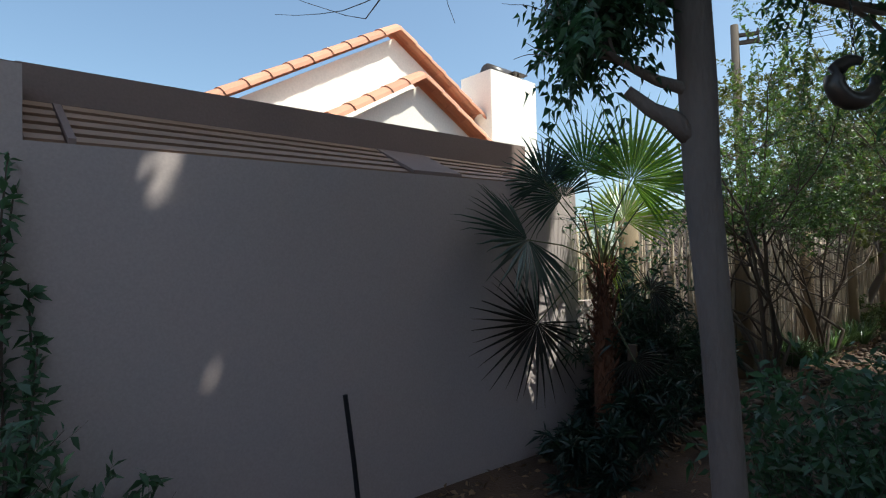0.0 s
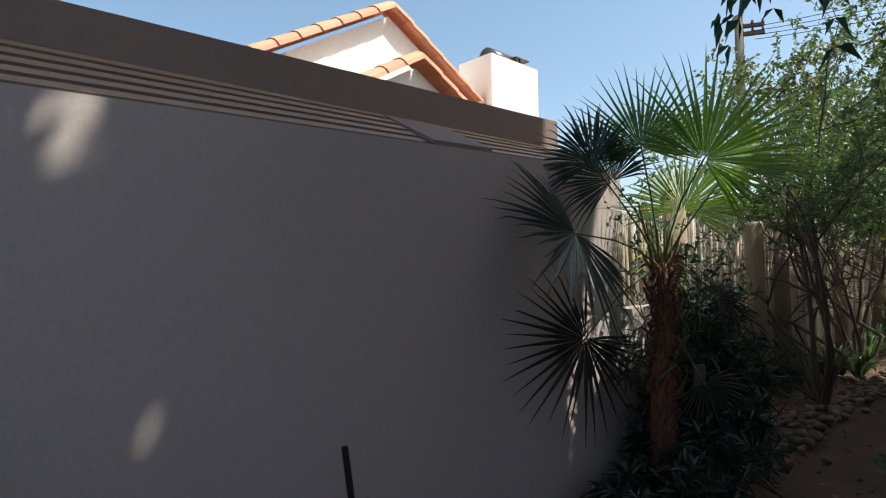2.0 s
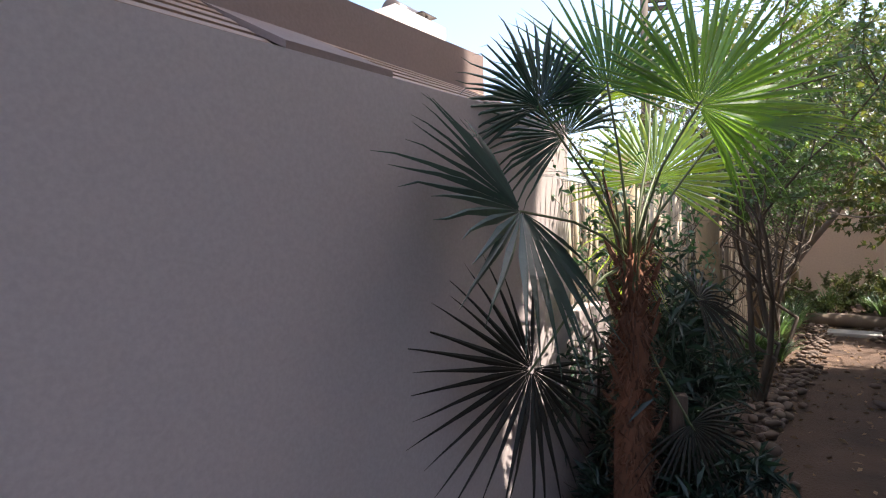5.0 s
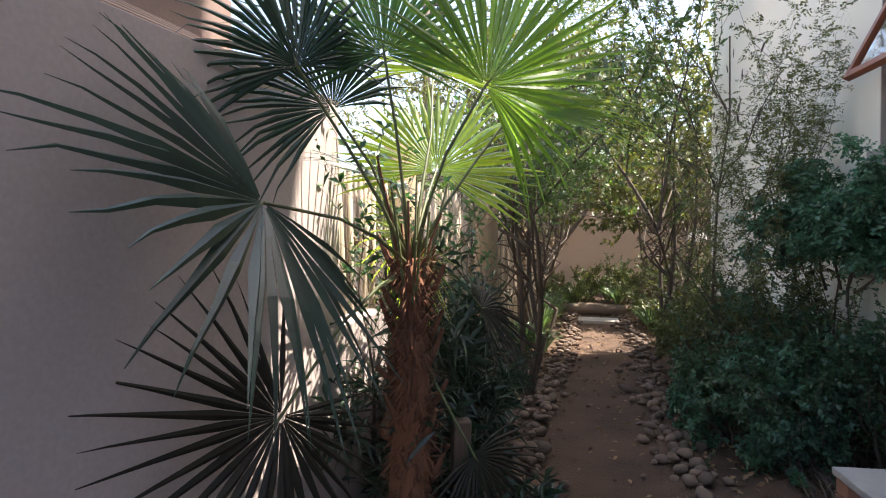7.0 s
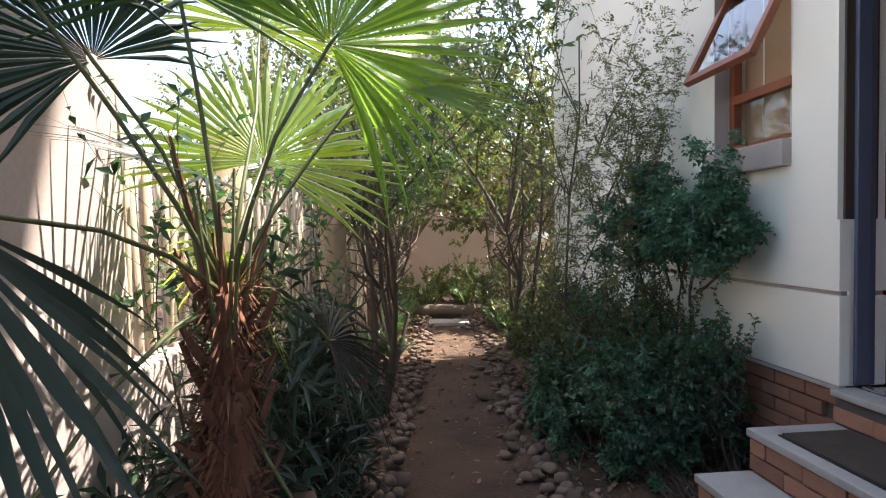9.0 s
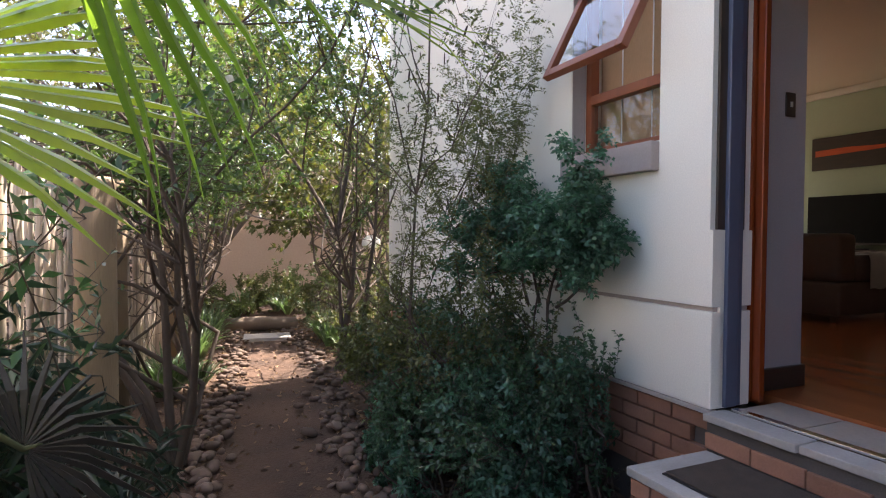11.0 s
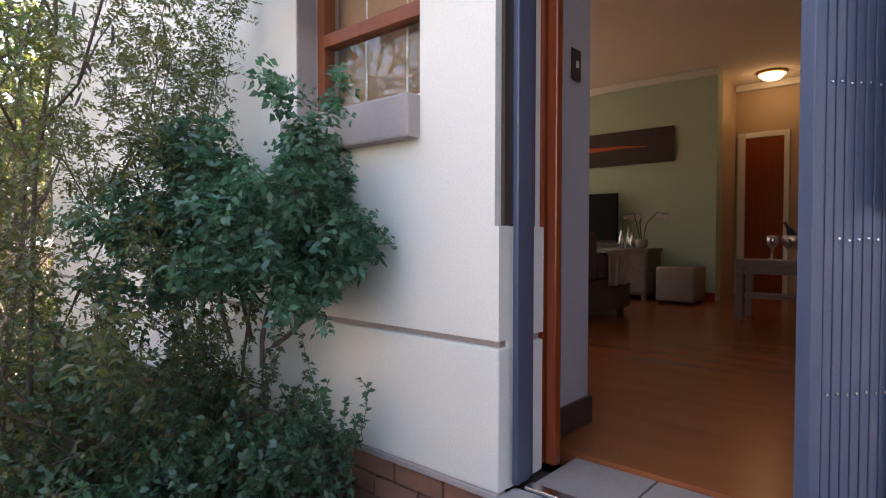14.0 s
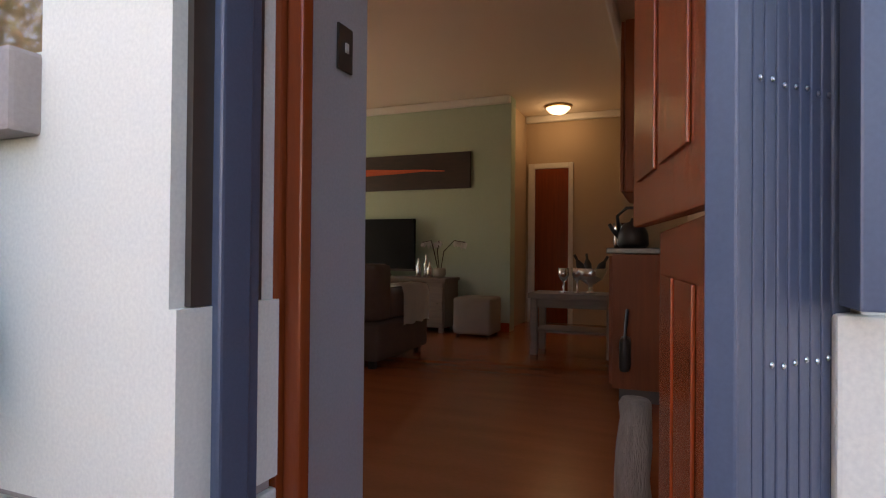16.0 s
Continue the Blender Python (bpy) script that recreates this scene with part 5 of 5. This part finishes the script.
# overhanging garden tree by the start of the path
def garden_tree():
    rng = np.random.default_rng(21)
    ob = thing("garden_tree", "pale barked tree with dark feathery leaves overhead", "tree", pose(-0.97, 1.63, 0))
    bm, anchors = bmesh.new(), []
    tube(bm, [(0.05, 0.055, -0.3), (0.03, 0.034, 0.4), (0.014, 0.016, 1.0), (-0.004, 0.0, 1.45), (-0.006, 0.0, 1.75), (-0.012, -0.01, 2.1), (-0.012, 0.0, 2.5), (0.0, 0, 3.3)], [0.062, 0.05, 0.047, 0.052, 0.056, 0.055, 0.048, 0.04], 14, False)
    tube(bm, [(-0.01, -0.01, 1.58), (-0.06, -0.065, 1.65), (-0.1, -0.11, 1.68), (-0.15, -0.16, 1.74)], [0.036, 0.03, 0.023, 0.018], 9)
    part("trunk", bm, BARK, ob, "smooth pale grey trunk", True)
    bm = bmesh.new()
    GROW["base"] = GROW["gap"] = Vector((-0.97, 1.63, 0))
    for way, start, length in (((0.35, 0.75, 0.2), 2.1, 0.9), ((0.55, 0.5, 0.12), 2.05, 0.9), ((0.1, 0.6, 0.5), 2.3, 0.8), ((0.6, 0.5, 0.35), 2.3, 1.3), ((0.2, 0.9, 0.3), 2.4, 1.3), ((0.8, 0.1, 0.3), 2.1, 1.0), ((-0.3, -0.05, 0.1), 2.0, 0.4), ((-0.5, -0.5, 0.35), 1.72, 0.35)):
        grow(rng, bm, (0, 0, start), way, length, 0.022, 2, anchors, 6, 0.14, 5, 0.0, 12)
    # the crown's underside rises away from the path
    anchors = [q for q in anchors if q[2] > 1.74 + 0.33 * (0.67 * q[1] - 0.74 * q[0]) and not in_gap(q, (-0.97, 1.63, 0)) and 0.74 * q[1] + 0.67 * q[0] > -0.36]
    canopy = []
    for k in range(12):
        a = 2 * math.pi * k / 12
        grow(rng, bm, (0, 0, rng.uniform(2.9, 3.3)), (math.cos(a), math.sin(a), rng.uniform(0.35, 0.9)), 1.5, 0.026, 2, canopy, 6, 0.16, 4, 0.03, 9)
    part("limb", bm, BARK, ob, "", True)
    canopy = [q for q in canopy if q[2] > 3.05 and not in_gap(q, (-0.97, 1.63, 0))]
    for rows, leaf, pairs in ((anchors, 0.034, 7), (canopy, 0.16, 0)):
        crown = new("foliage", leaf_mesh("foliage", rows, LEAF_DARK, leaf, 0.5, 0.5, 3, pairs))
        crown.parent = ob
        tagged(crown, kind="stuff")


garden_tree()


def shade_tree():
    """An unseen tall tree beside the house, added so that its dense crown shades the garden wall."""
    rng = np.random.default_rng(31)
    ob = thing("shade_tree", "unseen tall broad tree added to shade the garden wall", "tree", pose(1.2, 0.6, 0))
    GROW["base"], GROW["gap"] = Vector((-50, 0, 0)), Vector((1.2, 0.6, 0))
    bm, anchors = bmesh.new(), []
    tube(bm, [(0, 0, -0.3), (0.05, 0.05, 3.0), (-0.2, 0.1, 6.2)], [0.22, 0.17, 0.14], 12, False)
    for k in range(22):
        a = 2 * math.pi * k / 14
        grow(rng, bm, (-0.2, 0.1, rng.uniform(3.8, 6.2)), (math.cos(a), math.sin(a), rng.uniform(-0.05, 1.0)), 2.1, 0.06, 2, anchors, 6, 0.2, 4, 0.06, 16)
    part("trunk", bm, DARK_BARK, ob, "", True)
    anchors = [q for q in anchors if not in_gap(q, (1.2, 0.6, 0))]
    crown = new("foliage", leaf_mesh("foliage", anchors, LEAF_DARK, 0.26, 0.75, 0.3, 8, 0, 0.03))
    crown.parent = ob
    tagged(crown, kind="stuff")


shade_tree()
GROW["gap"] = None

# multi-stemmed shrub trees by the fence

plant("fence_shrub", "multi stemmed shrub with dark small leaves", "shrub", (-2.36, 6.4, 0), stems(R, 10, 0.07, 2.2, 0.40, 0.028), LEAF_MID, DARK_BARK, 0.05, 42, 2, 5, 75, leaf_from=1.7)
plant("fence_shrub", "multi stemmed shrub with yellow green leaves", "shrub", (-2.5, 8.9, 0), stems(R, 8, 0.12, 2.4, 0.42, 0.028), LEAF_MID, DARK_BARK, 0.056, 43, 2, 5, 70, leaf_from=1.65)
plant("wall_end_shrub", "dense green shrub between the garden wall and the fence", "shrub", (-2.70, 3.98, 0), stems(R, 5, 0.08, 1.15, 0.14, 0.012), LEAF_DARK, DARK_BARK, 0.045, 45, 2, 4, 14, bend=0.12, leaf_from=0.25)
# slender trees along the path
plant("slender_tree", "slender forked tree with fine olive leaves", "tree", (-1.09, 8.82, -0.1), [((0, 0, -0.1), (0.0, 0.0, 1), 1.62, 0.045), ((0.0, 0, 1.45), (-0.45, 0.1, 1), 1.9, 0.026), ((0.0, 0.0, 1.45), (0.12, 0.0, 1), 1.9, 0.026), ((0.22, 0.1, -0.1), (0.05, 0.1, 1), 2.7, 0.03), ((0.1, -0.05, -0.1), (-0.1, 0.15, 1), 2.8, 0.026)], LEAF_MID, DARK_BARK, 0.05, 44, 2, 5, 70, bend=0.1, leaf_from=1.8)
plant("slender_tree", "slender tree arching over the path", "tree", (-0.75, 11.2, -0.1), [((0, 0, -0.1), (-0.3, -0.1, 1), 2.9, 0.024), ((0, 0.05, -0.1), (-0.1, 0.1, 1), 2.9, 0.022), ((0, -0.05, -0.1), (0.1, -0.15, 1), 2.8, 0.022)], LEAF_MID, DARK_BARK, 0.055, 49, 2, 6, 26, leaf_from=1.7)
plant("sapling", "thin sapling with drooping feathery leaves and pods", "sapling", (-0.86, 6.25, 0), [((0, 0, -0.1), (-0.03, -0.02, 1), 2.9, 0.014), ((0, 0.02, 0.9), (0.35, 0.05, 1), 1.3, 0.009)], LEAF_OLIVE, DARK_BARK, 0.028, 46, 2, 5, 9, 6, 0.45)
def seed_pods(count):
    """Flat dark pods that hang among the sapling's twigs."""
    rng = np.random.default_rng(52)
    sapling = bpy.data.objects["sapling"]
    bm = bmesh.new()
    tube(bm, [(0, 0, 0), (0.002, 0, -0.012), (0.0, 0, -0.04), (-0.002, 0, -0.068), (0, 0, -0.08)], [0.001, 0.006, 0.0075, 0.006, 0.001], 6)
    for v in bm.verts:
        v.co.y *= 0.35
    me = mesh_of("pod", bm, POD, True)
    for k in range(count):
        pod = new("pod", me)
        pod.parent = sapling
        z = rng.uniform(1.55, 2.75)
        pod.matrix_local = pose(rng.normal(0.05, 0.16), rng.normal(0, 0.2), z, rng.uniform(-20, 20), rng.uniform(-20, 20), rng.uniform(0, 360))


seed_pods(34)
# creeper and shrubs along the house
plant("wall_creeper", "feathery creeper growing up the cream wall", "creeper", (-0.24, 6.15, 0.1), [((0, 0, 0), (0.0, 0.0, 1), 1.7, 0.01), ((0.05, -0.1, 0), (0.02, -0.12, 1), 1.6, 0.01), ((0, 0.12, 0), (0.0, 0.08, 1), 1.55, 0.007), ((0, -0.3, 0), (0.0, -0.1, 1), 1.3, 0.01)], LEAF_OLIVE, DARK_BARK, 0.022, 47, 2, 5, 13, 6, 0.4, 0.12, 0.2)
plant("sill_bush", "dense blue green climber below the window sill", "shrub", (-0.27, 5.55, 0.75), [((0, 0.1, 0.1), (0.1, -0.1, 0.8), 0.6, 0.01), ((0, 0.0, 0.2), (0.2, -0.5, 0.5), 0.42, 0.01), ((0, 0.1, 0.2), (-0.3, -0.1, 0.6), 0.5, 0.01), ((0.05, -0.05, 0.4), (0.2, -0.7, 0.1), 0.36, 0.008), ((0, 0.2, 0.2), (0, 0.1, 0.9), 0.6, 0.01), ((-0.1, 0.15, 0.2), (-0.2, 0.2, 0.8), 0.6, 0.01), ((0, 0.0, 0.3), (0.1, -0.25, 0.7), 0.5, 0.01)], LEAF_BLUE, DARK_BARK, 0.03, 48, 2, 5, 22, 3, 0.62)
for k, (x, y, z, s, m, leaf) in enumerate(((-0.5, 5.75, 0.0, 0.74, LEAF_DARK, 0.03), (-0.55, 6.6, 0.0, 0.8, LEAF_DARK, 0.032), (-0.72, 7.4, 0.0, 0.75, LEAF_OLIVE, 0.036), (-0.33, 5.45, 0.0, 0.7, LEAF_BLUE, 0.03), (-0.85, 5.9, 0.0, 0.6, LEAF_DARK, 0.03), (-0.8, 6.7, 0.0, 0.7, LEAF_OLIVE, 0.032), (-0.2, 5.35, 0.0, 0.75, LEAF_BLUE, 0.032), (-0.3, 5.62, 0.0, 1.15, LEAF_DARK, 0.03), (-0.24, 5.2, 0.0, 0.85, LEAF_DARK, 0.03), (-0.5, 6.15, 0.0, 1.1, LEAF_OLIVE, 0.03))):
    plant("path_shrub", "dense dark green shrub beside the house wall", "shrub", (x, y, z), stems(R, 10, 0.25, s * 0.75, 0.65, 0.012), m, DARK_BARK, leaf, 60 + k, 2, 4, 36, 0, 0.55, 0.25, 0.06, "shrubs along the house")
for k, (x, y, s) in enumerate(((-0.72, 5.25, 0.42), (-0.95, 5.55, 0.4), (-0.45, 5.0, 0.42), (-1.02, 6.0, 0.4), (-0.66, 4.9, 0.34))):
    plant("low_bush", "low spreading bush with light green leaf tips", "bush", (x, y, 0), stems(R, 12, 0.2, s * 0.7, 1.0, 0.008), LEAF_BLUE, DARK_BARK, 0.036, 80 + k, 2, 4, 26, 0, 0.55, 0.25, 0.04, "low bushes by the step")
# shrubs under the palm, their deep shade put into the leaf colour
for k, (x, y, s) in enumerate(((-2.1, 3.85, 0.8), (-2.35, 4.3, 1.05), (-2.45, 4.75, 0.6), (-2.08, 3.45, 0.45), (-2.2, 2.95, 0.3))):
    plant("palm_shrub", "dark low shrub at the foot of the palm", "shrub", (x, y, 0), stems(R, 10, 0.18, s * 0.75, 0.8, 0.01), SHADED_FROND, DARK_BARK, 0.1, 90 + k, 2, 4, 20, 0, 0.16, 0.25, 0.04, "shrubs under the palm")
# plants at the near end of the garden wall
VINE_STEMS = [((0.02 * (k % 3), -0.16 + 0.035 * k, -0.1), (0.01, 0.0, 1), (1.85, 1.5, 1.75, 1.1, 1.65, 0.9, 1.3)[k], 0.008) for k in range(7)]
plant("wall_vine", "hanging vine with small leaves on the garden wall", "vine", (-2.67, 0.13, 0.0), VINE_STEMS, LEAF_DARK, DARK_BARK, 0.06, 101, 0, 0, 150, bend=0.06, lift=0.0)
for k, (x, y, s) in enumerate(((-2.3, -0.15, 0.8), (-2.35, 0.25, 0.5), (-2.25, -0.6, 0.8), (-0.6, 2.75, 0.5), (-0.35, 2.2, 0.5), (-0.8, 2.3, 0.7), (-0.72, 2.62, 0.75))):
    plant("wall_bush", "leafy bush in the shade of the garden wall", "bush", (x, y, 0), stems(R, 9, 0.12, s * 0.7, 0.5, 0.01), LEAF_DARK, DARK_BARK, 0.06, 110 + k, 2, 4, 9, 0, 0.35, 0.2, 0.1, "bushes by the garden wall")


def strap_clump(x, y, count, length, seed):
    rng = np.random.default_rng(seed)
    ob = thing("strap_leaf_plant", "clump of arching bright green strap leaves", "plant", pose(x, y, -0.06), "strap leaved clumps along the path")
    bm = bmesh.new()
    for k in range(count):
        a = rng.uniform(0, 2 * math.pi)
        out = Vector((math.cos(a), math.sin(a), 0))
        side = Vector((-math.sin(a), math.cos(a), 0))
        l = length * rng.uniform(0.6, 1.15)
        reach = rng.uniform(0.35, 0.8)
        rows = []
        for f in (0, 0.25, 0.5, 0.75, 1.0):
            c = out * (0.04 + l * reach * f) + Vector((0, 0, l * (1.25 * f - reach * 1.0 * f * f)))
            w = 0.014 * (1 - 0.9 * f ** 2)
            rows.append((bm.verts.new(c - side * w), bm.verts.new(c + Vector((0, 0, -0.004))), bm.verts.new(c + side * w)))
        for r0, r1 in zip(rows, rows[1:]):
            bm.faces.new((r0[0], r0[1], r1[1], r1[0]))
            bm.faces.new((r0[1], r0[2], r1[2], r1[1]))
    tagged(part("foliage", bm, STRAP_LEAF, ob), kind="stuff")


for k in range(34):
    rng = random.Random(k)
    side = k % 3
    x = rng.uniform(-1.15, -0.7) if side == 0 else (rng.uniform(-2.7, -2.4) if side == 1 else rng.uniform(-2.4, -0.6))
    y = rng.uniform(7.6, 12.0) if side < 2 else rng.uniform(12.3, 14.5)
    strap_clump(x, y, 46, rng.uniform(0.35, 0.55), 200 + k)

# trees past the fence and the end wall
for k, (x, y, h, r, m) in enumerate(((-3.1, 13.4, 4.4, 0.08, LEAF_OLIVE), (-3.4, 15.2, 5.2, 0.08, LEAF_OLIVE), (0.6, 13.6, 4.6, 0.06, LEAF_OLIVE), (-2.6, 18.5, 5.0, 0.09, LEAF_LIGHT), (1.5, 18.5, 5.2, 0.09, LEAF_OLIVE), (-4.2, 18.5, 6.0, 0.09, LEAF_OLIVE), (-0.1, 11.6, 3.4, 0.05, LEAF_OLIVE))):
    plant("background_tree", "yellow green leafy tree behind the garden", "tree", (x, y, 0), stems(R, 6, 0.25, h * 0.7, 0.45, r), m, BARK, 0.105, 300 + k, 3, 4, 23, 0, 0.55, 0.18, 0.05, "trees behind the garden")
for k, (x, y, h) in enumerate(((-2.2, 14.0, 0.7), (-1.2, 14.2, 0.65), (-0.4, 12.0, 1.1), (-2.6, 12.6, 0.7), (-0.35, 9.9, 1.2), (-0.5, 10.6, 1.3))):
    plant("end_shrub", "sunlit leafy shrub at the end of the path", "shrub", (x, y, -0.1), stems(R, 10, 0.3, h * 0.75, 0.7, 0.016), LEAF_LIGHT if k % 2 else LEAF_OLIVE, DARK_BARK, 0.05, 330 + k, 2, 4, 26, 0, 0.5, 0.25, 0.05, "shrubs at the end of the path")

# ---- small things of the garden ----
log_ob = thing("log", "weathered grey log lying across the path", "log", pose(-1.85, 11.85, -0.03, 0, 0, 3))
part("bole", tube(bmesh.new(), [(-0.55, 0, 0), (-0.2, 0.02, 0.01), (0.2, -0.01, 0.0), (0.52, 0.02, -0.01)], [0.1, 0.11, 0.105, 0.095], 14), LOG_WOOD, log_ob, smooth=True)
slab_ob = thing("stone_slab", "flat pale stone slab before the log", "slab", pose(-1.8, 11.1, -0.115))
part("stone", boxed(-0.3, 0.34, -0.2, 0.2, -0.03, 0.03, bevel=0.012), SLAB, slab_ob)


def corner_post():
    ob = thing("timber_post", "thick round olive brown timber post by the fence", "post", pose(-2.46, 5.06, -0.2))
    part("shaft", tube(bmesh.new(), [(0, 0, 0), (0.004, 0, 0.9), (0, 0.004, 1.74), (0, 0, 1.76)], [0.075, 0.072, 0.07, 0.06], 16), POST_WOOD, ob, smooth=True)


corner_post()


def garden_stake():
    ob = thing("garden_stake", "dark thin stake leaning on the garden wall", "stake", pose(-2.6, 1.43, -0.1))
    part("rod", tube(bmesh.new(), [(0.04, 0.03, 0), (0, 0.01, 0.4), (-0.04, -0.01, 0.72)], 0.012, 8), BLACK, ob)


garden_stake()


def hanging_feeder():
    ob = thing("hanging_basket", "dark wire mesh basket hanging on a chain", "basket", pose(-0.62, 1.81, 1.68))
    ring_way = Vector((0.67, 0.74, 0)).normalized()
    hoop = [ring_way * 0.058 * math.cos(radians(20 * i + 70)) + Vector((0, 0, 0.03 + 0.058 * math.sin(radians(20 * i + 70)))) for i in range(16)]
    part("bowl", tube(bmesh.new(), hoop, [0.012 + 0.016 * math.sin(math.pi * i / 15) for i in range(16)], 10), BROWN_PLATE, ob, "dark curled wire mesh", True)
    for k in range(14):
        ring = [(0.005 * math.cos(2 * math.pi * i / 8) * (1 if k % 2 else 0.2), 0.005 * math.cos(2 * math.pi * i / 8) * (0.2 if k % 2 else 1), 0.088 + 0.026 * k + 0.014 * math.sin(2 * math.pi * i / 8)) for i in range(9)]
        part("chain_link", tube(bmesh.new(), ring, 0.0018, 5, False), BLACK, ob)


hanging_feeder()


def pot_plant(x, y, z, mat, label, r):
    ob = thing("flower_pot", label, "pot", pose(x, y, z))
    part("pot", lathe(bmesh.new(), [(r * 0.7, 0), (r, r * 1.5), (r * 1.1, r * 1.52), (r * 1.1, r * 1.8), (r * 0.95, r * 1.8)], 18), mat, ob, smooth=True)
    part("soil", lathe(bmesh.new(), [(r * 0.5, r * 1.7), (r * 0.94, r * 1.72)], 18), SOIL, ob)


pot_plant(-0.62, 9.0, -0.1, TERRACOTTA, "terracotta pot among the shrubs", 0.13)
pillar = thing("garden_pillar", "white rounded lamp bollard among the shrubs", "bollard", pose(-0.33, 10.88, -0.15))
part("shaft", tube(bmesh.new(), [(0, 0, 0), (0, 0, 1.32)], [0.09, 0.08], 14), PINK_PLASTER, pillar)
part("cap", lathe(bmesh.new(), [(0.1, 1.32), (0.14, 1.36), (0.13, 1.44), (0.05, 1.5)], 16), POT, pillar, "white rounded cap", True)

# leaf litter and pebbles
litter_rng = np.random.default_rng(77)
rows = []
for k in range(5200):
    x, y = litter_rng.uniform(-2.7, -0.5), litter_rng.uniform(1.5, 13)
    if -2.05 < x < -1.4 and litter_rng.uniform() < 0.72:
        continue
    rows.append((x, y, ground_height(x, y) + 0.012, litter_rng.normal(), litter_rng.normal(), 0.12 * litter_rng.normal()))
litter = new("leaf_litter", leaf_mesh("leaf_litter", rows, LEAF_DRY, 0.05, 0.45, 0.05, 78))
tagged(litter, "dry brown fallen leaves on the soil", "leaves", "", "stuff")


# ---- pieces: plinth bricks and path stones ----
plinth = thing("brick_plinth", "red brick plinth under the cream wall", "plinth", HM)
for row in range(5):
    y = 0.12 + 0.11 * (row % 2)
    while y < 4.4:
        lay(plinth, 0.062, y, 0.52 - 0.078 * row)
        y += 0.228

stones = thing("stone_edging", "rounded brown stones edging the garden path", "edging")
stone_meshes = []
for k in range(7):
    rng = np.random.default_rng(500 + k)
    bm = bmesh.new()
    bmesh.ops.create_icosphere(bm, subdivisions=2, radius=0.05)
    sx, sy, sz = rng.uniform(0.75, 1.4), rng.uniform(0.75, 1.2), rng.uniform(0.5, 0.8)
    for v in bm.verts:
        f = 1 + 0.35 * noise.noise(v.co * 22 + Vector((k * 3.1, 0, 0)))
        v.co = Vector((v.co.x * sx * f, v.co.y * sy * f, v.co.z * sz * f))
    stone_meshes.append(mesh_of("stone", bm, STONE, True))
stone_rng = np.random.default_rng(600)


def edge_line(side, y):
    bend = 0.06 * math.sin(y * 0.9)
    return (-2.2 + bend) if side < 0 else (-1.27 + bend - 0.02 * (y - 6))


def scatter(name_parent, count, y0, y1):
    made = []
    for k in range(count):
        side = -1 if k % 2 else 1
        y = stone_rng.uniform(y0, y1)
        x = edge_line(side, y) + stone_rng.normal(0, 0.09)
        s = stone_rng.uniform(0.35, 0.95)
        made.append((x, y, ground_height(x, y) + 0.02 * s + abs(stone_rng.normal(0, 0.015)), s))
    return made


for x, y, z, s in scatter(stones, 295, 3.9, 7.0):
    ob = new("stone", stone_meshes[stone_rng.integers(7)])
    ob.parent = stones
    ob.matrix_local = pose(x, y, z, stone_rng.uniform(-25, 25), stone_rng.uniform(-25, 25), stone_rng.uniform(0, 360)) @ Matrix.Diagonal((s, s, s, 1))
far_bm = bmesh.new()
for x, y, z, s in scatter(stones, 420, 7.0, 12.0):
    made = bmesh.ops.create_icosphere(far_bm, subdivisions=1, radius=0.05 * s)["verts"]
    for v in made:
        v.co = Vector((v.co.x * 1.2 + x, v.co.y + y, v.co.z * 0.65 + z))
tagged(part("stone_rest", far_bm, STONE, stones, "", True), kind="stuff")
